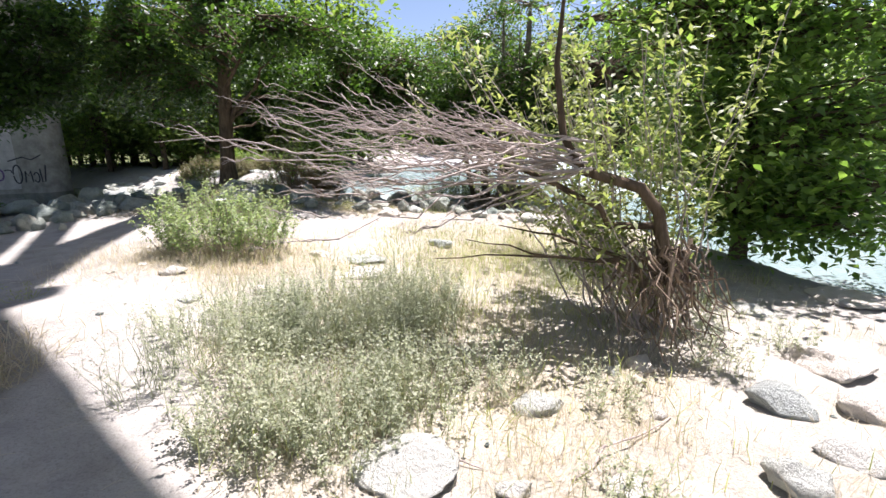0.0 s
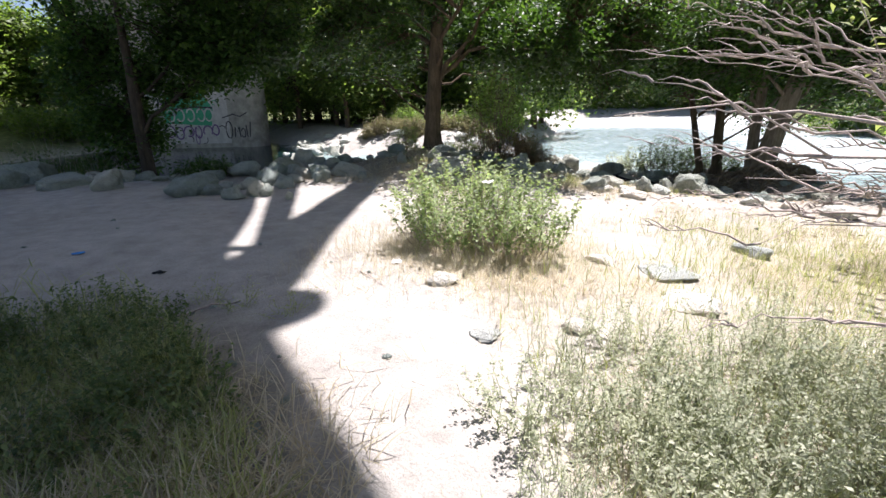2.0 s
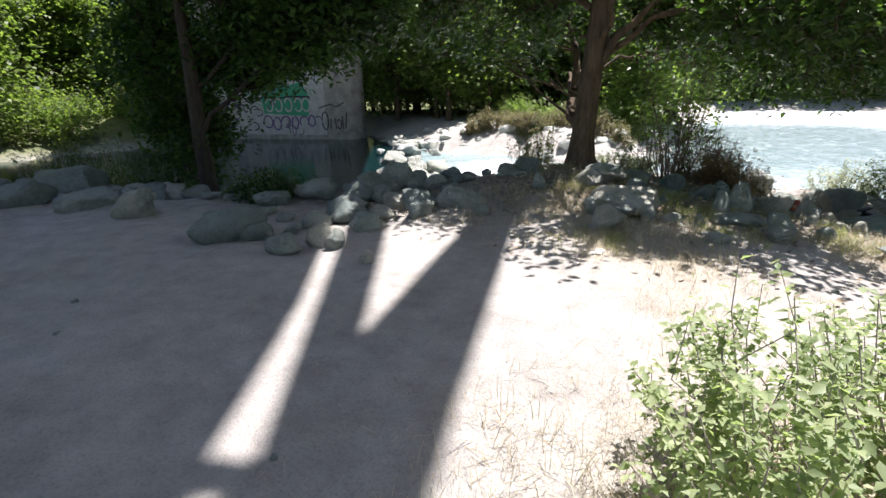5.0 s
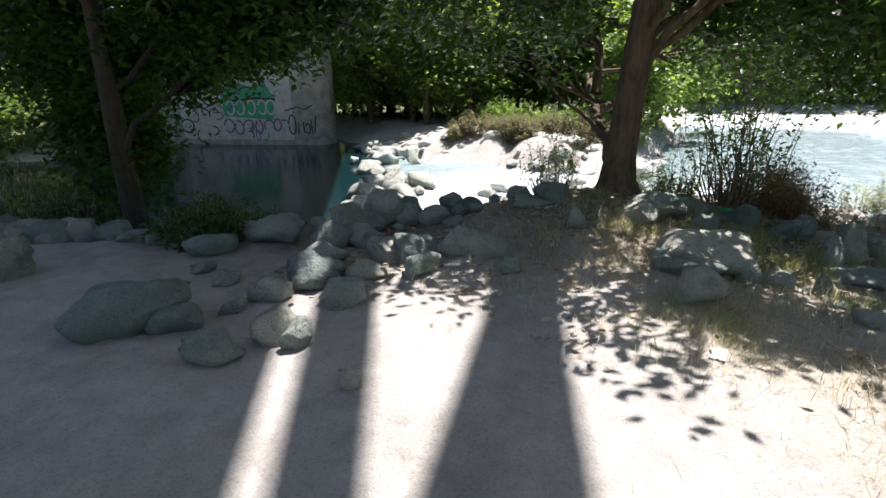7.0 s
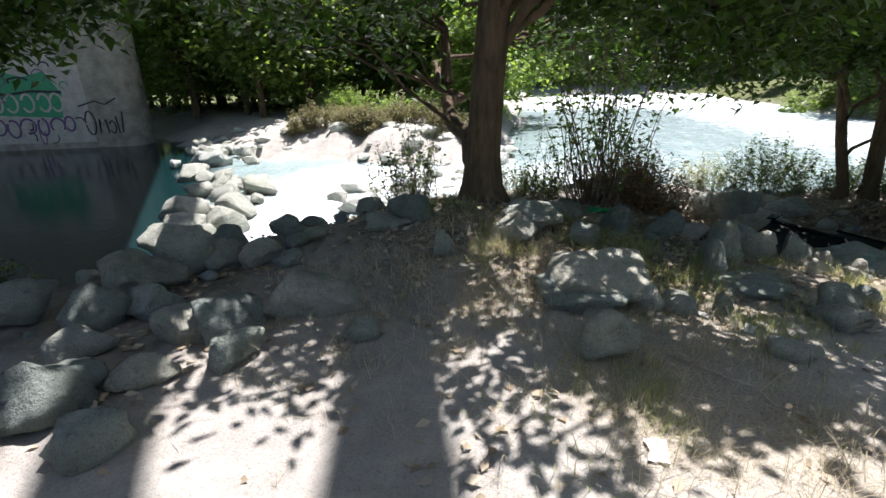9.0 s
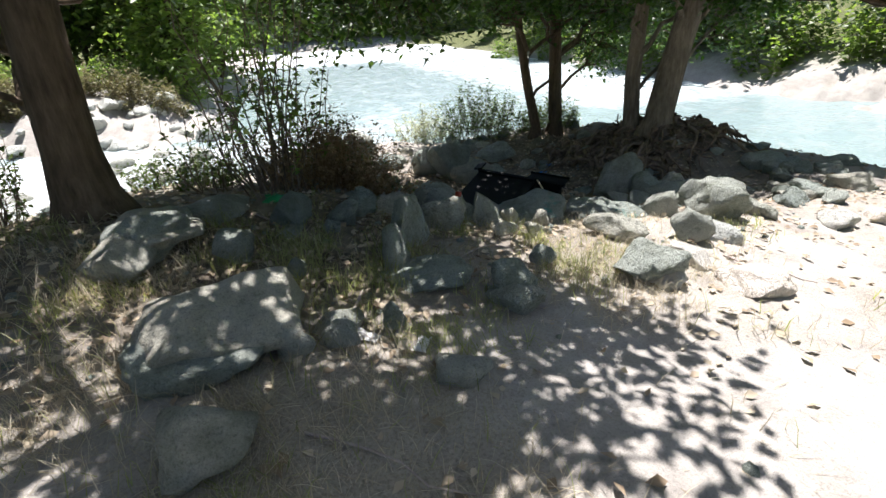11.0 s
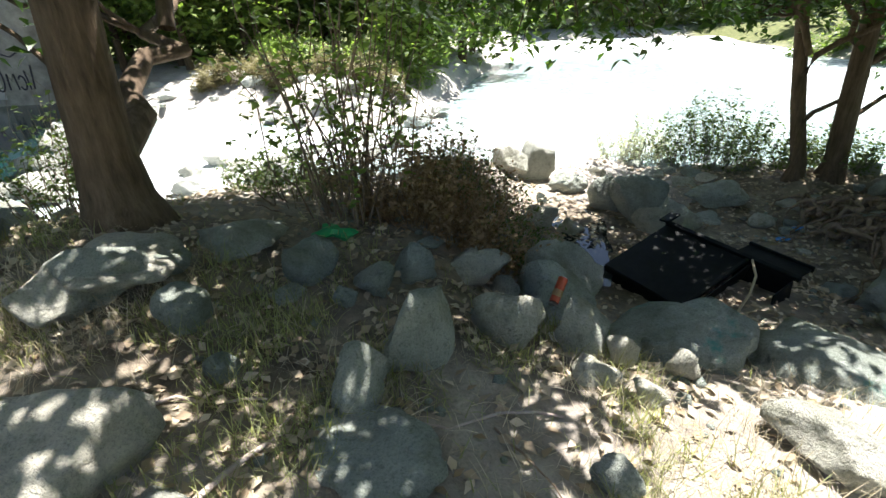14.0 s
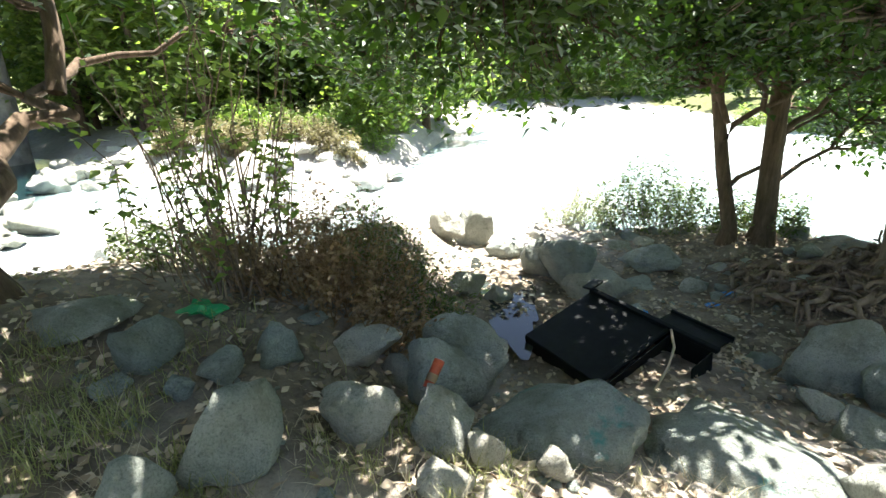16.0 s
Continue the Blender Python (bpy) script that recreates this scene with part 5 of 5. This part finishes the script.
for k in range(90):
    a = crownroot + r.normal(0, 0.13, 3) * np.array((1.2, 1, 0.7))
    b = a + np.array((r.normal(0.05, 0.2), r.normal(-0.12, 0.16), r.uniform(-0.85, -0.2)))
    roots.append(tube(bent(a, b, r.normal(0, 0.05), 6, 0.08) - O, np.linspace(r.uniform(0.006, 0.018), 0.003, 6), 5))
tagged(part("root_tangle", mesh_of("root_tangle", *joined(roots), ROOT), ROOT, willow, "tangled bare roots above the washed-out earth"), kind="stuff")
tagged(willow, "half-fallen willow with bare dead branches and exposed roots", "shrub")


# ---- grass and litter ----
def grass(name, label, n, where, length, mat, box, tilt=(0.5, 1.45), width=0.03, seed=1):
    """Loose blades over the ground, thickest where the rule says."""
    r = np.random.default_rng(seed)
    x, y = r.uniform(box[0], box[1], n * 4), r.uniform(box[2], box[3], n * 4)
    ok = r.uniform(0, 1, n * 4) < where(x, y)
    x, y = x[ok][:n], y[ok][:n]
    p = np.stack((x, y, height(x, y) - 0.005), -1)
    s = length * (0.6 + 0.5 * (0.5 + 0.25 * wave(x * 2.3, y * 2.3)))
    v, t = scatter(p, s, BLADE_SHAPE, tilt, width=width)
    return tagged(new(name, mesh_of(name, v, t, mat)), label, "grass", kind="stuff")


def tuft_rule(cx, cy, rx, ry, tight=2.2, cut=0.2):
    return lambda x, y: near_blob(x, y, cx, cy, rx, ry) * (wave(x * tight, y * tight) > cut)


grass("dry_grass", "pale dry straw standing over the clearing", 30000, lambda x, y: straw_at(x, y) * (0.2 + 0.65 * (wave(x * 2, y * 2) > 0)), 0.17, GRASS_DRY, (-4.5, 5, 0.3, 11), seed=2)
grass("straw", "flattened dry straw lying on the sand", 16000, lambda x, y: np.clip(straw_at(x, y) + 0.05, 0, 1), 0.16, GRASS_DRY, (-6, 4.5, 0.3, 11.5), (-0.05, 0.25), 0.022, 3)
grass("green_grass", "yellow-green grass among the clearing's straw", 13000, lambda x, y: (0.8 * near_blob(x, y, 1.4, 7.8, 2.6, 2.2) + 0.5 * near_blob(x, y, -0.6, 4.2, 1.8, 1.8)) * (straw_at(x, y) > 0.15), 0.24, GRASS_GREEN, (-4, 5, 1, 11), seed=4)
grass("bank_grass", "tufts of green grass among the stones of the bank", 24000, lambda x, y: np.maximum.reduce([near_blob(x, y, -2.6, 12.3, 0.9, 0.7), near_blob(x, y, -4.2, 12.6, 1.0, 0.9), near_blob(x, y, -3.9, 11.6, 0.6, 0.4), near_blob(x, y, -4.9, 10.5, 0.5, 0.5), 0.7 * near_blob(x, y, -1.4, 12.4, 0.9, 0.4), near_blob(x, y, -5.4, 12.6, 0.8, 0.8), 0.8 * near_blob(x, y, -3.2, 12.9, 1.2, 0.5), 0.8 * near_blob(x, y, -5.6, 13.3, 1.0, 0.7)]) * (0.05 + 0.95 * (wave(x * 2.6, y * 2.6) > 0.25)), 0.17, GRASS_GREEN, (-7, 1, 9.5, 15), seed=5)
grass("bank_straw", "tufts of pale dry grass among the stones of the bank", 32000, lambda x, y: np.maximum.reduce([near_blob(x, y, -4.75, 10.35, 0.6, 0.5), near_blob(x, y, -5.0, 11.1, 0.7, 0.6), near_blob(x, y, -5.7, 12.5, 0.8, 0.5), near_blob(x, y, -2.2, 11.8, 0.8, 0.5), 0.5 * near_blob(x, y, -3.4, 12.7, 1.0, 0.5), 0.9 * near_blob(x, y, -6.4, 11.4, 1.2, 0.9), 0.6 * near_blob(x, y, -1.7, 12.6, 0.8, 0.5)]) * (0.2 + 0.8 * (wave(x * 3, y * 3) > 0.0)), 0.20, GRASS_DRY, (-8, 1, 9, 15), (0.2, 1.3), 0.02, seed=6)
grass("shade_grass", "dark grass beside the start of the track", 14000, lambda x, y: near_blob(x, y, -4.6, 3.3, 1.4, 0.9) * (y < 3.3 + 0.65 * (-3.6 - x)) * (x < -3.0), 0.30, GRASS_GREEN, (-8, -2.6, 1, 5), seed=7)
grass("shade_straw", "dry grass in the shade beside the track", 12000, lambda x, y: near_blob(x, y, -4.0, 2.7, 1.0, 0.7) * (x < -2.95), 0.30, GRASS_DRY, (-7, -2.4, 1, 4.5), (0.1, 1.2), seed=8)
grass("debris", "small twigs and dead grass scattered on the sand", 1500, lambda x, y: 0.5 + 0 * x, 0.07, LITTER, (-11, -2.5, 2.5, 10.5), (-0.05, 0.2), 0.07, 14)
grass("bush_straw", "dry grass round the foot of the bush", 7000, lambda x, y: near_blob(x, y, -3.3, 6.6, 1.2, 0.9), 0.22, GRASS_DRY, (-5.2, -1.4, 5, 8.5), (0.1, 1.3), 0.02, 15)
r = np.random.default_rng(9)
n = 30000
x, y = r.uniform(-9, 4.0, n), r.uniform(9.5, 20.5, n)
ok = r.uniform(0, 1, n) < 0.02 + 0.9 * litter_shade_at(x, y)
x, y = x[ok], y[ok]
v, t = scatter(np.stack((x, y, height(x, y) + 0.018), -1), 0.08, LEAF_SHAPE, (-0.35, 0.4))
tagged(new("fallen_leaves", mesh_of("fallen_leaves", v, t, LITTER)), "curled dead leaves strewn over the bank", "leaves", kind="stuff")


def stick(a, b, rad, sag=0.01, mat=TWIG):
    a, b = np.array((*a, float(height(*a)) + rad)), np.array((*b, float(height(*b)) + rad))
    ob = new("stick", mesh_of("stick", *tube(bent(a, b, sag, 7, 0.02) - a, np.linspace(rad, rad * 0.5, 7), 6), mat))
    ob.location = a
    return tagged(ob, "bare dry stick lying on the ground", "stick", "sticks on the ground")


for a, b, rad in (((-5.3, 4.3), (-4.85, 4.75), 0.012), ((-3.7, 12.2), (-2.9, 12.5), 0.012), ((-4.35, 11.55), (-4.15, 12.2), 0.018), ((-4.9, 12.15), (-4.3, 12.3), 0.012), ((-4.6, 13.2), (-5.2, 14.2), 0.012),
                  ((-4.7, 10.9), (-4.0, 10.2), 0.008), ((0.7, 2.4), (1.6, 3.1), 0.009), ((-0.2, 2.6), (0.2, 2.5), 0.008), ((-6.2, 7.0), (-6.0, 6.8), 0.008), ((-0.5, 15.4), (-1.1, 16.0), 0.012), ((-4.2, 5.7), (-3.8, 5.4), 0.006)):
    stick(a, b, rad)


# ---- things left on the bank ----
def box_mesh(bm, size, m, bevel=0.006):
    g = bmesh.ops.create_cube(bm, size=1, matrix=m @ Matrix.Diagonal((*size, 1)))["verts"]
    edges = list({e for v in g for e in v.link_edges})
    bmesh.ops.bevel(bm, geom=edges, offset=bevel, segments=2, affect="EDGES", profile=0.6)


def slab(size, m, bevel=0.006):
    bm = bmesh.new()
    box_mesh(bm, size, m, bevel)
    return bm


crate = new("plastic_box")
crate.matrix_world = pose(-1.34, 15.46, -0.98, 15, 3, -51.5)
W, D, H = 1.42, 1.0, 0.34
part("top_panel", slab((0.98, D, 0.014), pose(-0.22, 0, H / 2)), BLACK, crate)
part("bottom_panel", slab((W, D, 0.014), pose(0, 0, -H / 2)), BLACK, crate)
part("side_panel", slab((W, 0.014, H - 0.016), pose(0, -D / 2, 0)), BLACK, crate)
part("side_panel", slab((W, 0.014, H - 0.016), pose(0, D / 2, 0)), BLACK, crate)
part("end_panel", slab((0.014, D - 0.016, H - 0.016), pose(-W / 2, 0, 0)), BLACK, crate)
part("end_panel", slab((0.014, 0.3, H - 0.016), pose(W / 2, D / 2 - 0.16, 0)), BLACK, crate)
part("divider", slab((0.014, D - 0.02, H - 0.02), pose(0.27, 0, 0, 0, 14)), BLACK, crate)
part("rim", slab((W + 0.06, 0.06, 0.05), pose(0.02, D / 2 + 0.01, H / 2 + 0.02), 0.012), BLACK, crate)
part("rim", slab((0.04, D + 0.04, 0.04), pose(0.27, 0, H / 2 + 0.012), 0.012), BLACK, crate)
part("ledge", slab((0.62, 0.26, 0.025), pose(0.42, D / 2 + 0.15, H / 2 - 0.02, -12), 0.008), BLACK, crate)
part("ledge_lip", slab((0.64, 0.03, 0.06), pose(0.42, D / 2 + 0.28, H / 2 - 0.04, -12), 0.008), BLACK, crate)
part("corner", slab((0.14, 0.20, 0.03), pose(-W / 2 + 0.02, D / 2 + 0.02, H / 2 + 0.10, 0, -12), 0.012), BLACK, crate)
part("corner_post", slab((0.03, 0.05, 0.12), pose(-W / 2 + 0.02, D / 2, H / 2 + 0.05), 0.01), BLACK, crate)
part("hose", mesh_of("hose", *tube([(0.35, 0.42, 0.26), (0.5, 0.25, 0.25), (0.58, 0.05, 0.2), (0.6, -0.15, 0.1), (0.62, -0.25, -0.1)], [0.012] * 5, 8), GRASS_DRY), GRASS_DRY, crate, "pale cord hanging over the edge")
tagged(crate, "broken black plastic box lying tipped beside the puddle", "box")

can = new("spray_can")
can.matrix_world = pose(-2.87, 13.60, -0.06, -48, 0, -28)
bm = bmesh.new()
bmesh.ops.create_cone(bm, cap_ends=True, segments=24, radius1=0.033, radius2=0.033, depth=0.15)
part("body", bm, RED, can)
bm = bmesh.new()
bmesh.ops.create_cone(bm, cap_ends=True, segments=24, radius1=0.031, radius2=0.016, depth=0.022, matrix=Matrix.Translation((0, 0, -0.086)))
part("shoulder", bm, STEEL, can)
bm = bmesh.new()
bmesh.ops.create_cone(bm, cap_ends=True, segments=24, radius1=0.034, radius2=0.034, depth=0.03, matrix=Matrix.Translation((0, 0, 0.09)))
cap = part("cap", bm, RED, can)
bm = bmesh.new()
bmesh.ops.create_cone(bm, cap_ends=True, segments=16, radius1=0.028, radius2=0.028, depth=0.004, matrix=Matrix.Translation((0, 0, 0.107)))
part("cap_disc", bm, STEEL, cap)
bm = bmesh.new()
bmesh.ops.create_cone(bm, cap_ends=False, segments=24, radius1=0.0336, radius2=0.0336, depth=0.05, matrix=Matrix.Translation((0, 0, -0.01)))
part("printed_band", bm, BROWN_LEAF, can)
tagged(can, "orange-red spray can lying between stones", "can")


def scrap(name, label, category, x, y, z, s, mat, seed, flat=0.25):
    """A crumpled sheet of plastic or paper."""
    r = np.random.default_rng(seed)
    bm = bmesh.new()
    bmesh.ops.create_grid(bm, x_segments=7, y_segments=6, size=1)
    off = Vector(r.uniform(-9, 9, 3))
    for v in bm.verts:
        k = noise.noise(v.co * 1.4 + off)
        v.co = Vector((v.co.x * s * (1 + 0.3 * k), v.co.y * s * 0.6 * (1 + 0.5 * noise.noise(v.co * 1.1 - off)), s * flat * (k + 0.6 * noise.noise(v.co * 4 + off)) + s * flat * 0.5))
    bmesh.ops.solidify(bm, geom=bm.faces[:], thickness=0.002)
    me = bpy.data.meshes.new(name)
    bm.to_mesh(me)
    bm.free()
    me.materials.append(mat)
    ob = new(name, me)
    ob.matrix_world = pose(x, y, (float(height(x, y)) if z is None else z) + 0.008, 0, 0, r.uniform(0, 360))
    return tagged(ob, label, category)


scrap("plastic_scrap", "crumpled green plastic wrapper among leaves", "litter", -4.6, 14.05, None, 0.17, GREEN_PL, 1)
scrap("plastic_scrap", "torn blue plastic scrap on the earth", "litter", -0.8, 16.45, None, 0.09, BLUE, 2)
scrap("plastic_scrap", "torn blue plastic scrap on the earth", "litter", 0.15, 16.85, None, 0.09, BLUE, 3)
scrap("plastic_scrap", "blue plastic scrap on the earth", "litter", 0.47, 17.2, None, 0.09, BLUE, 4)
scrap("paper_scrap", "crumpled white paper on the ground", "litter", -2.9, 13.25, None, 0.05, PAPER, 5)
scrap("paper_scrap", "crumpled white paper by the stones", "litter", -4.28, 11.53, None, 0.08, PAPER, 6)
scrap("paper_scrap", "crumpled white paper in the weeds", "litter", -5.0, 10.0, None, 0.08, PAPER, 7)
scrap("paper_scrap", "white paper scrap at the foot of the bush", "litter", -3.95, 6.05, None, 0.08, PAPER, 8)
scrap("paper_scrap", "white paper scrap on the leaves of the bush", "litter", -3.15, 6.75, 0.72, 0.09, PAPER, 9)
scrap("paper_scrap", "white paper scrap beside the slab", "litter", -4.0, 11.35, None, 0.07, PAPER, 10)
scrap("rag", "small dark rag on the sand", "litter", -6.2, 5.2, None, 0.06, BLACK, 11)

scrap("plastic_scrap", "small faded blue scrap on the shaded sand", "litter", -7.57, 5.40, None, 0.06, BLUE, 12)
bottle = new("bottle")
bottle.matrix_world = pose(-3.82, 6.59, 0.16, 12, 8, 30)
bm = bmesh.new()
bmesh.ops.create_cone(bm, cap_ends=True, segments=20, radius1=0.034, radius2=0.034, depth=0.15)
part("body", bm, PAPER, bottle)
bm = bmesh.new()
bmesh.ops.create_cone(bm, cap_ends=True, segments=20, radius1=0.034, radius2=0.013, depth=0.06, matrix=Matrix.Translation((0, 0, 0.105)))
part("neck", bm, PAPER, bottle)
bm = bmesh.new()
bmesh.ops.create_cone(bm, cap_ends=False, segments=20, radius1=0.0346, radius2=0.0346, depth=0.06, matrix=Matrix.Translation((0, 0, -0.03)))
part("printed_label", bm, RED, bottle, "orange printed band")
tagged(bottle, "white bottle with an orange label leaning in the bush", "bottle")

# puddle between the stones
bm = bmesh.new()
r = np.random.default_rng(4)
ring = []
for k in range(40):
    a = 2 * math.pi * k / 40
    q = 1 + 0.25 * math.sin(3 * a + 1) + 0.12 * math.sin(7 * a)
    ring.append(bm.verts.new((-2.42 + 0.36 * q * math.cos(a) - 0.25 * math.sin(a), 16.9 + 1.25 * q * math.sin(a), -0.985)))
bm.faces.new(ring)
me = bpy.data.meshes.new("puddle")
bm.to_mesh(me)
bm.free()
m, n, l, b = material("still_water")
b.inputs["Base Color"].default_value = (0.03, 0.035, 0.03, 1)
b.inputs["Roughness"].default_value, b.inputs["IOR"].default_value = 0.03, 1.33
bump(n, l, b, noise_tex(n, l, 6, 3, 0.5, "Position"), 0.08, 0.02)
me.materials.append(m)
tagged(new("puddle_water", me), "still puddle reflecting the blue sky", "water", kind="structure")


# roots washed bare under the trees on the spit
r = np.random.default_rng(31)
bits = []
for k in range(520):
    a = np.array((r.uniform(0.6, 3.2), r.uniform(15.2, 18.0), 0))
    d = r.uniform(0, 2 * math.pi)
    b = a + np.array((math.cos(d), math.sin(d) * 0.8 - 0.4, 0)) * r.uniform(0.2, 0.8)
    a[2], b[2] = float(height(a[0], a[1])) + r.uniform(0, 0.22), float(height(b[0], b[1])) - 0.02
    bits.append(tube(bent(a, b, r.uniform(0, 0.12), 6, 0.06), np.linspace(r.uniform(0.008, 0.05), 0.004, 6), 5))
tagged(new("tree_roots", mesh_of("tree_roots", *joined(bits), ROOT)), "tangle of bare brown roots under the trees", "roots", kind="stuff")

r = np.random.default_rng(77)
for k in range(40):
    a = (r.uniform(-6.6, -1.0), r.uniform(11.6, 15.0))
    d = r.uniform(0, 2 * math.pi)
    q = r.uniform(0.15, 0.6)
    stick(a, (a[0] + q * math.cos(d), a[1] + q * math.sin(d)), r.uniform(0.003, 0.008), 0.01, ROOT if k % 2 else TWIG)
